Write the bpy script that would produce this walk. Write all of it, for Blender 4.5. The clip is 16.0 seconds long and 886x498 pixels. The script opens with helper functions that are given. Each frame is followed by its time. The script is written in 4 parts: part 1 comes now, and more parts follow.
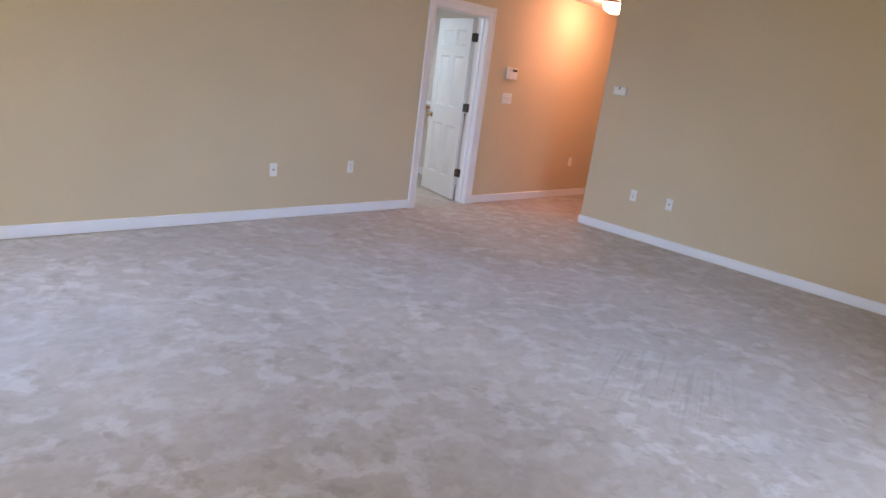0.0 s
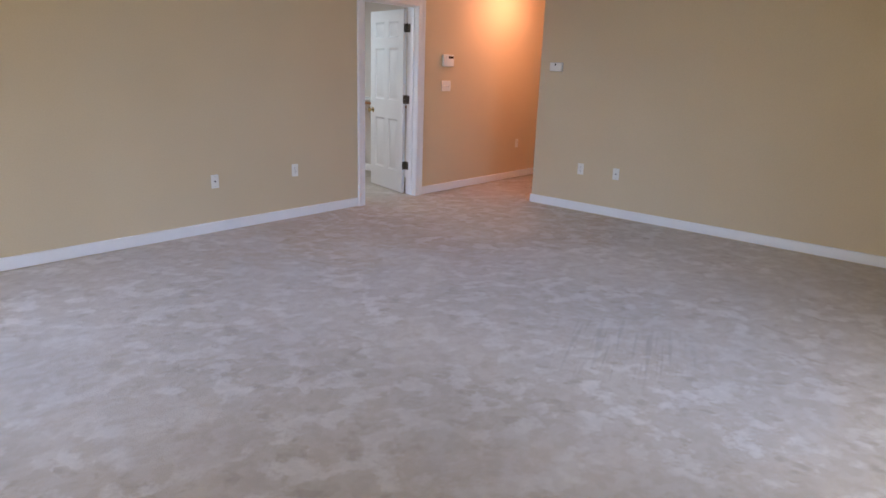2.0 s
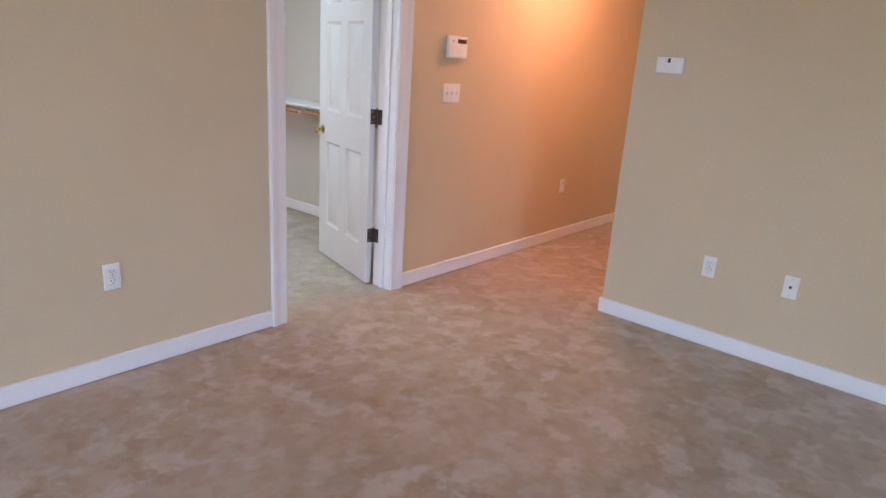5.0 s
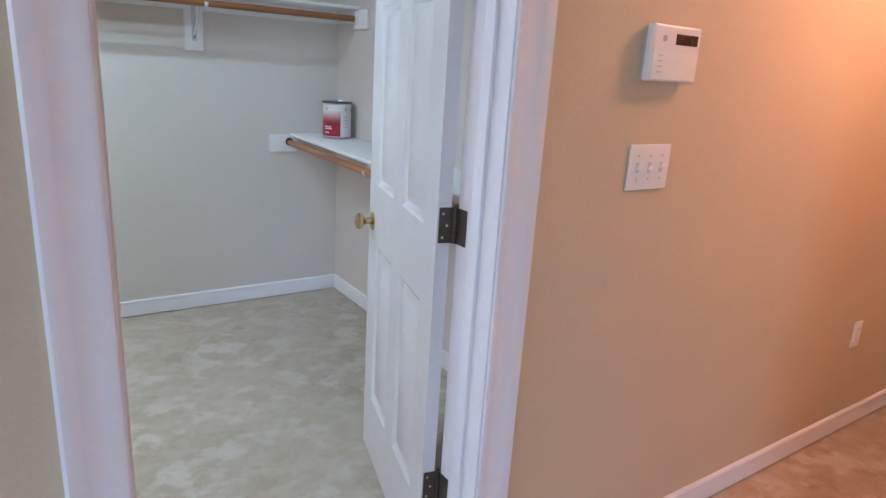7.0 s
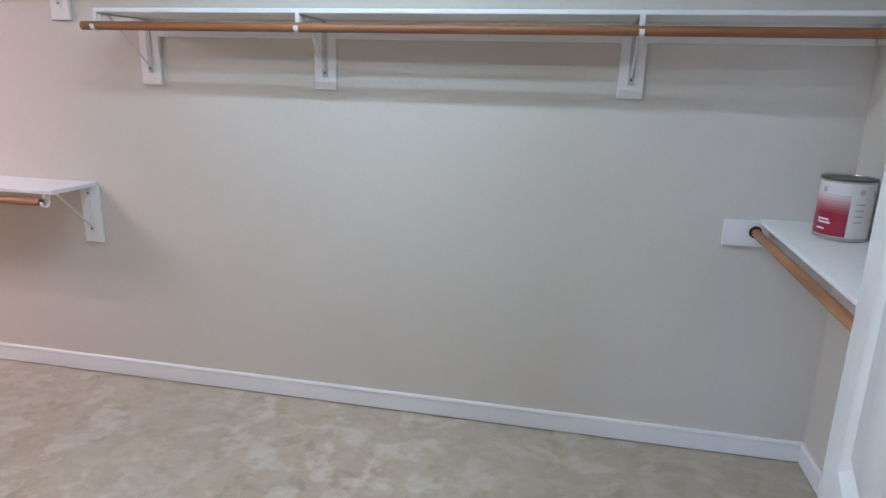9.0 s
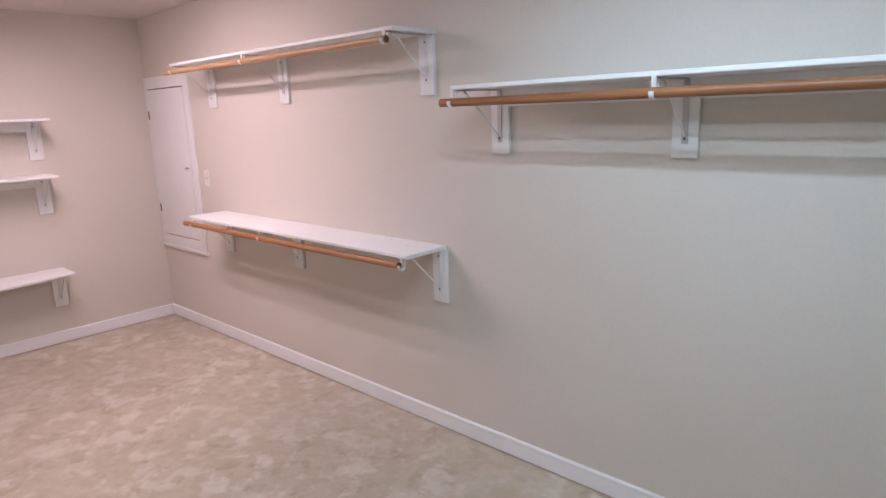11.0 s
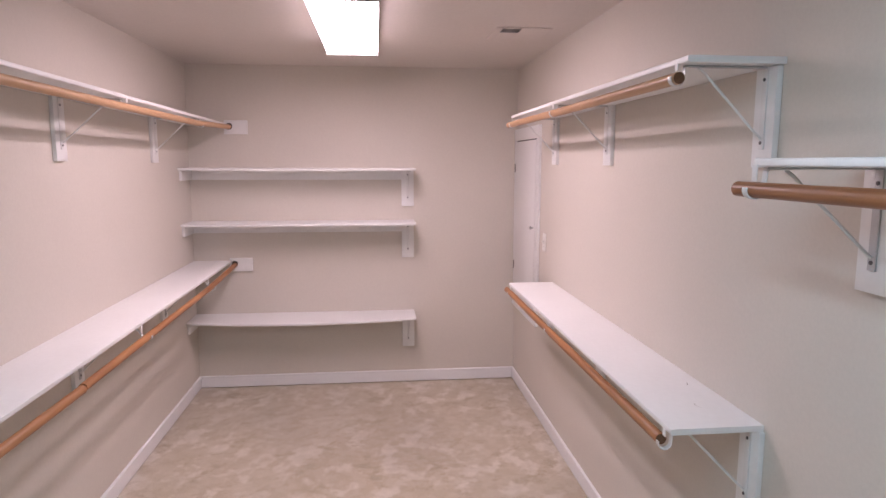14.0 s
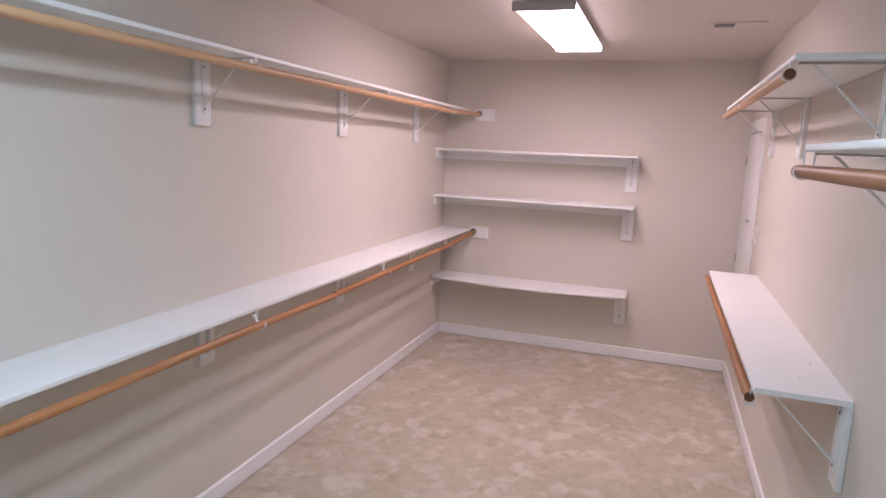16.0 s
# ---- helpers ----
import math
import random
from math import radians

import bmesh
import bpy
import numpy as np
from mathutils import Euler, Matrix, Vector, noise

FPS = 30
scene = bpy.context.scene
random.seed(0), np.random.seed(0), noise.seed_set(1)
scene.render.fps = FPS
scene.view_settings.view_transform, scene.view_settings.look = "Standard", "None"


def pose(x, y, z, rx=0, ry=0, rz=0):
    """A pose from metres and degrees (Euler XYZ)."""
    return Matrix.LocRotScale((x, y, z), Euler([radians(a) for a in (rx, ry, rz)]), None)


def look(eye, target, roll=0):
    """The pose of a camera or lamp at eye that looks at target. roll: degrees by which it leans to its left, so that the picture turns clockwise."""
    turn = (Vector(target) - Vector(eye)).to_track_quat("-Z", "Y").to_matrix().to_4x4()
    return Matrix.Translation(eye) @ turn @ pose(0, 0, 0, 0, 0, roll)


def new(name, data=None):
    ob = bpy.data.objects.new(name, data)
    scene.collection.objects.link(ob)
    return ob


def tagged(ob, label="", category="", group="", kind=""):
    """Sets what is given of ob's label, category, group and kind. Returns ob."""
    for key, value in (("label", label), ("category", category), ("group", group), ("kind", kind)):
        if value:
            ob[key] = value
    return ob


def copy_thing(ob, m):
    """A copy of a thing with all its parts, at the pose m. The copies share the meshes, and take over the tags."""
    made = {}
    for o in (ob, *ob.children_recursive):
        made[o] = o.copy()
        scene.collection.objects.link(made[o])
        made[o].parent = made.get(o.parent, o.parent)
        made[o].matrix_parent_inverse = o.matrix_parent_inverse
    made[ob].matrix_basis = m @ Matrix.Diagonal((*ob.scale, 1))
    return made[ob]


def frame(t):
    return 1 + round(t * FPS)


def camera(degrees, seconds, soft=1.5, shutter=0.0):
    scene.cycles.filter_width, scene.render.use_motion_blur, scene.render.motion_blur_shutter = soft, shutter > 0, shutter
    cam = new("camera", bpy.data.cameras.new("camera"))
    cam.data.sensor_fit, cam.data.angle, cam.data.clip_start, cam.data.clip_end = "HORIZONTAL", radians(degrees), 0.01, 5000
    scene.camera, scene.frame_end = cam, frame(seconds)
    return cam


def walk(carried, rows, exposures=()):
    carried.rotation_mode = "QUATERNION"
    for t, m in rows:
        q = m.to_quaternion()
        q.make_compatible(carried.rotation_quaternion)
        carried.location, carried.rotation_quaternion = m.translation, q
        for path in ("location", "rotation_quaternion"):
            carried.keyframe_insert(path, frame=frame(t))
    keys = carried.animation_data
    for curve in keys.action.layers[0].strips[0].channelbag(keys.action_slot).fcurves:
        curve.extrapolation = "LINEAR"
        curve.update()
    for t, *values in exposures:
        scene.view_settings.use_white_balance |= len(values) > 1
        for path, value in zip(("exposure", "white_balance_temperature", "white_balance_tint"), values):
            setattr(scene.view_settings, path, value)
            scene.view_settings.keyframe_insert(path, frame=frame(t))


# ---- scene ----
cam = camera(70.1, 16.0)
PATH = [
    (0, (-4.3, -4.871, 1.463), (-2.916, -3.534, 0.918), 7.5),
    (0.5, (-4.313, -4.956, 1.479), (-2.861, -3.696, 0.926), 4.8),
    (1, (-4.335, -4.968, 1.498), (-2.858, -3.738, 0.946), 3.4),
    (1.5, (-4.349, -4.936, 1.479), (-2.86, -3.709, 0.951), 2.5),
    (2, (-4.232, -4.919, 1.434), (-2.773, -3.669, 0.881), 1.9),
    (2.5, (-3.883, -4.678, 1.4), (-2.414, -3.439, 0.846), 1.9),
    (3, (-3.493, -4.329, 1.423), (-2.037, -3.099, 0.818), 2.4),
    (3.5, (-3.089, -3.869, 1.386), (-1.604, -2.666, 0.796), 2.6),
    (4, (-2.617, -3.479, 1.373), (-1.123, -2.28, 0.8), 2.3),
    (4.2, (-2.432, -3.333, 1.4), (-0.942, -2.131, 0.821), 2.5),
    (6.3, (-0.442, -1.64, 1.436), (0.933, -0.296, 0.886), 3.9),
    (6.5, (-0.265, -1.484, 1.409), (1.078, -0.11, 0.855), 3.3),
    (7, (0.106, -1.068, 1.435), (1.194, 0.52, 0.893), 3.6),
    (7.5, (0.411, -0.677, 1.45), (1.247, 1.063, 0.929), 3.4),
    (8, (0.653, -0.347, 1.454), (1.09, 1.535, 0.939), 2.0),
    (8.5, (0.768, -0.104, 1.469), (0.756, 1.826, 0.942), 2.1),
    (9, (0.755, 0.029, 1.506), (0.37, 1.923, 0.992), 1.5),
    (9.5, (0.753, 0.119, 1.565), (0.015, 1.914, 1.083), 1.0),
    (10, (0.745, 0.183, 1.595), (-0.251, 1.859, 1.152), -0.5),
    (10.2, (0.732, 0.201, 1.604), (-0.351, 1.827, 1.177), -0.9),
    (12.3, (0.441, 0.683, 1.707), (-1.201, 1.738, 1.271), -3.0),
    (12.5, (0.427, 0.704, 1.686), (-1.267, 1.682, 1.27), -2.8),
    (13, (0.277, 0.959, 1.681), (-1.551, 1.675, 1.3), -1.8),
    (13.5, (0.169, 1.24, 1.71), (-1.743, 1.726, 1.381), -0.7),
    (14, (0.148, 1.528, 1.742), (-1.823, 1.736, 1.47), 0.1),
    (14.5, (0.251, 1.682, 1.741), (-1.733, 1.632, 1.494), 1.4),
    (15, (0.425, 1.792, 1.736), (-1.537, 1.503, 1.475), 2.3),
    (15.5, (0.565, 1.878, 1.721), (-1.358, 1.408, 1.438), 2.5),
    (16, (0.664, 2.013, 1.707), (-1.205, 1.375, 1.388), 2.5),
]
EXPOSURES = [(0.0, 0.06, 6700, 10), (0.5, -0.12, 6800, 10), (1.5, -0.20, 7150, 10), (2.5, 0.04, 6650, 10), (3.0, 0.22, 6600, 10), (4.2, 0.24, 7050, 10), (6.3, 0.17, 6150, 9), (7.0, 0.12, 6100, 7), (8.2, -0.03, 6350, 8), (9.5, 0.0, 6250, 10), (12.0, -0.16, 6600, 12), (13.5, -0.18, 6500, 11), (16.0, -0.17, 6400, 10)]
walk(cam, [(t, look(eye, aim, roll)) for t, eye, aim, roll in PATH], EXPOSURES)

# ---- plan ----
OPEN_L, OPEN_R, OPEN_H = 0.212, 0.982, 2.047      # closet doorway
WALL_T = 0.152                                    # wall between bedroom and closet
CLOSET_BACK, CLOSET_END, CLOSET_FAR = 2.62, 1.775, -4.74
CEILING = 2.45
BED_E, BED_W, BED_S, HALL_S, HALL_E = 1.742, -6.2, -6.4, -1.088, 4.43
LAND_E, LAND_N, LAND_S = 5.78, 1.3, -3.0
HALL_DOOR_N, HALL_DOOR_S = -0.125, -0.93          # doorway at the end of the hall

# ---- world and light ----
world = bpy.data.worlds.new("overcast_sky")
scene.world = world
world.use_nodes = True
sky = world.node_tree.nodes.new("ShaderNodeTexSky")
sky.sky_type, sky.sun_disc = "NISHITA", False
sky.sun_elevation, sky.sun_rotation = radians(40), radians(200)
world.node_tree.links.new(sky.outputs[0], world.node_tree.nodes["Background"].inputs[0])
world.node_tree.nodes["Background"].inputs[1].default_value = 0.08

sun = new("sun", bpy.data.lights.new("sun", "SUN"))
sun.data.energy, sun.data.angle, sun.data.color = 0.6, radians(14), (1.0, 0.95, 0.88)
sun.matrix_world = look((0, 0, 8), (2.2, 6.0, 0.6))


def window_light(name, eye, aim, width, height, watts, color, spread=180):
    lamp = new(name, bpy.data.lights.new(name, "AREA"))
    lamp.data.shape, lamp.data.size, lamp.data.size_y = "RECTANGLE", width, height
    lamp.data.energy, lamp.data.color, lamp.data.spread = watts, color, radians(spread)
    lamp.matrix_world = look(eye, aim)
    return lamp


SKYLIGHT, WARM_FILL = (0.40, 0.67, 1.35), (1.0, 0.86, 0.44)
WIN_S, WIN_W = -1.9, -1.6                         # middles of the two bedroom windows
# windows let in blue sky light from above; a level warm fill is added
window_light("daylight_south", (WIN_S, BED_S - 0.055, 1.42), (WIN_S + 0.7, BED_S + 2.94, 0.15), 1.7, 1.4, 24, SKYLIGHT, 84)
window_light("daylight_west", (BED_W - 0.055, WIN_W, 1.42), (BED_W + 2.94, WIN_W - 0.1, 0.05), 1.7, 1.4, 34, SKYLIGHT, 84)
window_light("warm_fill_south", (WIN_S, BED_S - 0.065, 1.42), (WIN_S + 0.4, BED_S + 3, 1.5), 1.7, 1.4, 28, WARM_FILL)
window_light("warm_fill_west", (BED_W - 0.065, WIN_W, 1.42), (BED_W + 3, WIN_W - 0.4, 1.5), 1.7, 1.4, 34, WARM_FILL)
window_light("daylight_landing", (5.05, LAND_N + 0.06, 1.4), (5.0, 0, 0.35), 0.8, 1.3, 58, (1.0, 0.81, 0.74))


# ---- materials ----
def material(name, color, rough=0.6, metal=0.0, grain=0.0, grain_scale=60.0, cloud=0.0, cloud_scale=1.5, bump=0.0, bump_scale=120.0, second=None):
    """A surface with fine grain and broad clouding in its colour, and fine relief."""
    mat = bpy.data.materials.new(name)
    mat.use_nodes = True
    nt = mat.node_tree
    bsdf = nt.nodes["Principled BSDF"]
    bsdf.inputs["Roughness"].default_value, bsdf.inputs["Metallic"].default_value = rough, metal
    coord = nt.nodes.new("ShaderNodeTexCoord").outputs["Object"]

    def noise_node(scale, detail):
        n = nt.nodes.new("ShaderNodeTexNoise")
        n.inputs["Scale"].default_value, n.inputs["Detail"].default_value = scale, detail
        nt.links.new(coord, n.inputs["Vector"])
        return n.outputs["Fac"]

    def scaled(value, amount):
        m = nt.nodes.new("ShaderNodeMapRange")
        m.inputs["From Min"].default_value, m.inputs["From Max"].default_value = 0.25, 0.75
        m.inputs["To Min"].default_value, m.inputs["To Max"].default_value = 1 - amount, 1 + amount
        nt.links.new(value, m.inputs["Value"])
        return m.outputs["Result"]

    factor = nt.nodes.new("ShaderNodeMath")
    factor.operation = "MULTIPLY"
    nt.links.new(scaled(noise_node(grain_scale, 3), grain), factor.inputs[0])
    nt.links.new(scaled(noise_node(cloud_scale, 2), cloud), factor.inputs[1])
    mul = nt.nodes.new("ShaderNodeVectorMath")
    mul.operation = "SCALE"
    mul.inputs[0].default_value = color
    nt.links.new(factor.outputs[0], mul.inputs["Scale"])
    nt.links.new(mul.outputs[0], bsdf.inputs["Base Color"])
    rr = scaled(noise_node(cloud_scale * 4, 3), 0.12)
    rm = nt.nodes.new("ShaderNodeMath")
    rm.operation = "MULTIPLY"
    rm.inputs[1].default_value = rough
    nt.links.new(rr, rm.inputs[0])
    nt.links.new(rm.outputs[0], bsdf.inputs["Roughness"])
    if bump:
        b = nt.nodes.new("ShaderNodeBump")
        b.inputs["Strength"].default_value, b.inputs["Distance"].default_value = bump, 0.002
        nt.links.new(noise_node(bump_scale, 4), b.inputs["Height"])
        nt.links.new(b.outputs[0], bsdf.inputs["Normal"])
    return mat


def wood_material(name, dark, light, rough=0.42):
    """Wood with its grain along the object's x axis."""
    mat = bpy.data.materials.new(name)
    mat.use_nodes = True
    nt = mat.node_tree
    bsdf = nt.nodes["Principled BSDF"]
    bsdf.inputs["Roughness"].default_value = rough
    coord = nt.nodes.new("ShaderNodeTexCoord").outputs["Object"]
    mp = nt.nodes.new("ShaderNodeMapping")
    mp.inputs["Scale"].default_value = (1.6, 45, 45)
    nt.links.new(coord, mp.inputs["Vector"])
    n = nt.nodes.new("ShaderNodeTexNoise")
    n.inputs["Scale"].default_value, n.inputs["Detail"].default_value, n.inputs["Distortion"].default_value = 1.0, 5, 0.6
    nt.links.new(mp.outputs[0], n.inputs["Vector"])
    info = nt.nodes.new("ShaderNodeObjectInfo")
    add = nt.nodes.new("ShaderNodeMath")
    add.operation = "MULTIPLY_ADD"
    nt.links.new(info.outputs["Random"], add.inputs[0])
    add.inputs[1].default_value = 0.18
    nt.links.new(n.outputs["Fac"], add.inputs[2])
    ramp = nt.nodes.new("ShaderNodeValToRGB")
    ramp.color_ramp.elements[0].position, ramp.color_ramp.elements[1].position = 0.32, 0.78
    ramp.color_ramp.elements[0].color, ramp.color_ramp.elements[1].color = (*dark, 1), (*light, 1)
    nt.links.new(add.outputs[0], ramp.inputs[0])
    nt.links.new(ramp.outputs[0], bsdf.inputs["Base Color"])
    b = nt.nodes.new("ShaderNodeBump")
    b.inputs["Strength"].default_value, b.inputs["Distance"].default_value = 0.15, 0.001
    nt.links.new(n.outputs["Fac"], b.inputs["Height"])
    nt.links.new(b.outputs[0], bsdf.inputs["Normal"])
    return mat


def carpet_material():
    """Cut-pile carpet: patches of pile that lean different ways, tracks, and fibre grain."""
    mat = bpy.data.materials.new("beige_carpet")
    mat.use_nodes = True
    nt = mat.node_tree
    L = nt.links.new
    bsdf = nt.nodes["Principled BSDF"]
    bsdf.inputs["Roughness"].default_value = 0.95
    bsdf.inputs["Specular IOR Level"].default_value = 0.15
    bsdf.inputs["Sheen Weight"].default_value, bsdf.inputs["Sheen Roughness"].default_value = 0.35, 0.5
    coord = nt.nodes.new("ShaderNodeTexCoord").outputs["Object"]

    def tex(scale, detail, distortion, stretch=(1, 1, 1), turn=0.0, rough=0.5):
        turned = nt.nodes.new("ShaderNodeMapping")
        turned.inputs["Rotation"].default_value = (0, 0, turn)
        L(coord, turned.inputs["Vector"])
        mp = nt.nodes.new("ShaderNodeMapping")
        mp.inputs["Scale"].default_value = stretch
        L(turned.outputs[0], mp.inputs["Vector"])
        n = nt.nodes.new("ShaderNodeTexNoise")
        n.inputs["Scale"].default_value, n.inputs["Detail"].default_value = scale, detail
        n.inputs["Distortion"].default_value, n.inputs["Roughness"].default_value = distortion, rough
        L(mp.outputs[0], n.inputs["Vector"])
        return n.outputs["Fac"]

    def mapped(value, a, b, lo, hi):
        m = nt.nodes.new("ShaderNodeMapRange")
        m.interpolation_type = "SMOOTHSTEP"
        for key, v in (("From Min", a), ("From Max", b), ("To Min", lo), ("To Max", hi)):
            m.inputs[key].default_value = v
        L(value, m.inputs["Value"])
        return m.outputs["Result"]

    def times(a, b):
        m = nt.nodes.new("ShaderNodeMath")
        m.operation = "MULTIPLY"
        L(a, m.inputs[0])
        L(b, m.inputs[1])
        return m.outputs[0]

    light = mapped(tex(5.6, 4.0, 0.1, (1, 1.1, 1), 0.5, 0.58), 0.49, 0.60, 0.95, 1.16)
    blots = mapped(tex(11.0, 3.5, 0.1, (1.2, 1, 1), 1.0, 0.55), 0.42, 0.58, 0.96, 1.04)
    dark = mapped(tex(6.6, 4.0, 0.1, (1.3, 1, 1), -0.4, 0.58), 0.55, 0.66, 1.0, 0.83)
    broad = mapped(tex(0.7, 2.0, 0.3), 0.3, 0.7, 0.90, 1.08)
    brushed = mapped(tex(16.0, 2.0, 0.6, (0.4, 1.2, 1), 0.25), 0.3, 0.7, 0.985, 1.015)
    lines = mapped(tex(30.0, 1.0, 0.1, (0.05, 1.4, 1), -0.36), 0.54, 0.64, 1.0, 0.87)
    worn = mapped(tex(1.3, 1.0, 0.2, (1, 1, 1), 0.3), 0.36, 0.60, 0.45, 1.0)
    # a patch of rake lines out in the room
    near = nt.nodes.new("ShaderNodeVectorMath")
    near.operation = "DISTANCE"
    L(coord, near.inputs[0])
    near.inputs[1].default_value = (-1.2, -3.6, 0)
    raked = mapped(near.outputs["Value"], 0.20, 0.65, 1.0, 0.0)
    mottle = mapped(tex(24.0, 3.0, 0.2), 0.3, 0.7, 0.98, 1.02)
    fibre = mapped(tex(420.0, 2.0, 0.0), 0.25, 0.75, 0.90, 1.10)

    def faded(value, amount):
        """The pattern where amount is 1, none of it where amount is 0."""
        m = nt.nodes.new("ShaderNodeMix")
        m.data_type = "FLOAT"
        L(amount, m.inputs[0])
        m.inputs[2].default_value = 1.0
        L(value, m.inputs[3])
        return m.outputs[0]

    patch = times(faded(times(light, dark), worn), times(blots, brushed))
    tone = times(times(times(patch, broad), faded(lines, raked)), times(mottle, fibre))
    mul = nt.nodes.new("ShaderNodeVectorMath")
    mul.operation = "SCALE"
    # browner carpet in the hall and round the closet doorway
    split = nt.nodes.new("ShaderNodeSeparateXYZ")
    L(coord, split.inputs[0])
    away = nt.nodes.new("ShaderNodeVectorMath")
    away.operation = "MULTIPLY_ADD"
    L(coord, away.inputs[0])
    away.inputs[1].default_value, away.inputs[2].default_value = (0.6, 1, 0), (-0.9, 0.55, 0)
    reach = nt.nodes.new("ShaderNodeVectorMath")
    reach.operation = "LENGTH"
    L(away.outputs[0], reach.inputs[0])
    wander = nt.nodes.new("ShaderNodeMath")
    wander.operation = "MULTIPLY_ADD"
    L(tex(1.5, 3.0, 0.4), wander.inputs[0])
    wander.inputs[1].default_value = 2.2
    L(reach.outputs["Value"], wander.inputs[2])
    brown_mask = mapped(wander.outputs[0], 2.3, 3.3, 1.0, 0.0)
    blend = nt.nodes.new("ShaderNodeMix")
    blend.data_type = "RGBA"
    L(brown_mask, blend.inputs[0])
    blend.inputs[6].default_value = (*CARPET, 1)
    blend.inputs[7].default_value = (*BROWN_CARPET, 1)
    indoors = nt.nodes.new("ShaderNodeMix")
    indoors.data_type = "RGBA"
    L(mapped(split.outputs["Y"], -0.1, 0.35, 0.0, 1.0), indoors.inputs[0])
    L(blend.outputs[2], indoors.inputs[6])
    indoors.inputs[7].default_value = (*CLOSET_CARPET, 1)
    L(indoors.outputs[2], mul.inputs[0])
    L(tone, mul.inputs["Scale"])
    # pile sheen put into colour: raised pile paler and greyer, pressed a deeper tan
    hue = nt.nodes.new("ShaderNodeHueSaturation")
    L(mapped(patch, 0.82, 1.20, 1.18, 0.72), hue.inputs["Saturation"])
    L(mul.outputs[0], hue.inputs["Color"])
    L(hue.outputs[0], bsdf.inputs["Base Color"])
    b = nt.nodes.new("ShaderNodeBump")
    b.inputs["Strength"].default_value, b.inputs["Distance"].default_value = 0.5, 0.004
    L(tex(260.0, 3.0, 0.0), b.inputs["Height"])
    b2 = nt.nodes.new("ShaderNodeBump")
    b2.inputs["Strength"].default_value, b2.inputs["Distance"].default_value = 0.35, 0.02
    L(patch, b2.inputs["Height"])
    L(b2.outputs[0], b.inputs["Normal"])
    L(b.outputs[0], bsdf.inputs["Normal"])
    return mat


def glowing(name, color, strength):
    mat = bpy.data.materials.new(name)
    mat.use_nodes = True
    bsdf = mat.node_tree.nodes["Principled BSDF"]
    bsdf.inputs["Base Color"].default_value = (0.85, 0.85, 0.85, 1)
    bsdf.inputs["Emission Color"].default_value, bsdf.inputs["Emission Strength"].default_value = (*color, 1), strength
    return mat


def glass_material():
    mat = bpy.data.materials.new("window_glass")
    mat.use_nodes = True
    bsdf = mat.node_tree.nodes["Principled BSDF"]
    bsdf.inputs["Transmission Weight"].default_value, bsdf.inputs["Roughness"].default_value = 1.0, 0.02
    return mat


CARPET, BROWN_CARPET, CLOSET_CARPET = (0.468, 0.402, 0.330), (0.430, 0.325, 0.215), (0.506, 0.440, 0.338)
carpet = carpet_material()
tan_paint = material("tan_wall_paint", (0.615, 0.500, 0.332), 0.75, grain=0.03, grain_scale=90, cloud=0.035, cloud_scale=1.2, bump=0.25, bump_scale=260)
closet_paint = material("off_white_wall_paint", (0.650, 0.605, 0.540), 0.75, grain=0.025, grain_scale=90, cloud=0.03, cloud_scale=1.3, bump=0.25, bump_scale=260)
ceiling_paint = material("flat_ceiling_paint", (0.66, 0.61, 0.56), 0.85, grain=0.03, grain_scale=70, cloud=0.03, bump=0.35, bump_scale=180)
trim_paint = material("white_gloss_trim_paint", (0.79, 0.788, 0.785), 0.36, grain=0.015, cloud=0.03, cloud_scale=3, bump=0.08, bump_scale=90)
door_paint = material("white_semigloss_door_paint", (0.73, 0.735, 0.73), 0.24, grain=0.015, cloud=0.03, cloud_scale=3, bump=0.06, bump_scale=90)
shelf_paint = material("white_shelf_paint", (0.80, 0.80, 0.79), 0.38, grain=0.02, grain_scale=40, cloud=0.03, cloud_scale=2.5, bump=0.12, bump_scale=160)
bracket_paint = material("white_painted_steel", (0.74, 0.74, 0.73), 0.40, grain=0.02, cloud=0.05, cloud_scale=9)
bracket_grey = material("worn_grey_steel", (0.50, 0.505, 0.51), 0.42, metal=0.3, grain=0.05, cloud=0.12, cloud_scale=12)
plastic = material("white_plastic", (0.80, 0.79, 0.75), 0.35, grain=0.01, cloud=0.02, cloud_scale=12)
# darker copy of the plastic: shade round the toggles put into colour
shade_plastic = material("shaded_white_plastic", (0.62, 0.60, 0.56), 0.4, grain=0.01, cloud=0.03, cloud_scale=12)
dark_plastic = material("dark_display", (0.045, 0.022, 0.018), 0.18, grain=0.02, cloud=0.05)
slot_dark = material("dark_slot", (0.03, 0.028, 0.025), 0.6, grain=0.02, cloud=0.05)
grey_print = material("grey_print", (0.45, 0.43, 0.41), 0.6, grain=0.02, cloud=0.02)
bronze = material("antique_bronze", (0.085, 0.070, 0.052), 0.42, metal=0.5, grain=0.12, grain_scale=120, cloud=0.15, cloud_scale=25)
brass = material("polished_brass", (0.56, 0.44, 0.25), 0.16, metal=1.0, grain=0.03, cloud=0.08, cloud_scale=30)
steel = material("brushed_steel", (0.55, 0.55, 0.55), 0.35, metal=1.0, grain=0.05, cloud=0.08, cloud_scale=20)
rim_dark = material("dark_tin", (0.10, 0.10, 0.105), 0.4, metal=0.6, grain=0.1, cloud=0.15, cloud_scale=30)
pale_rod_wood = wood_material("pale_rod_wood", (0.36, 0.200, 0.105), (0.60, 0.365, 0.205))
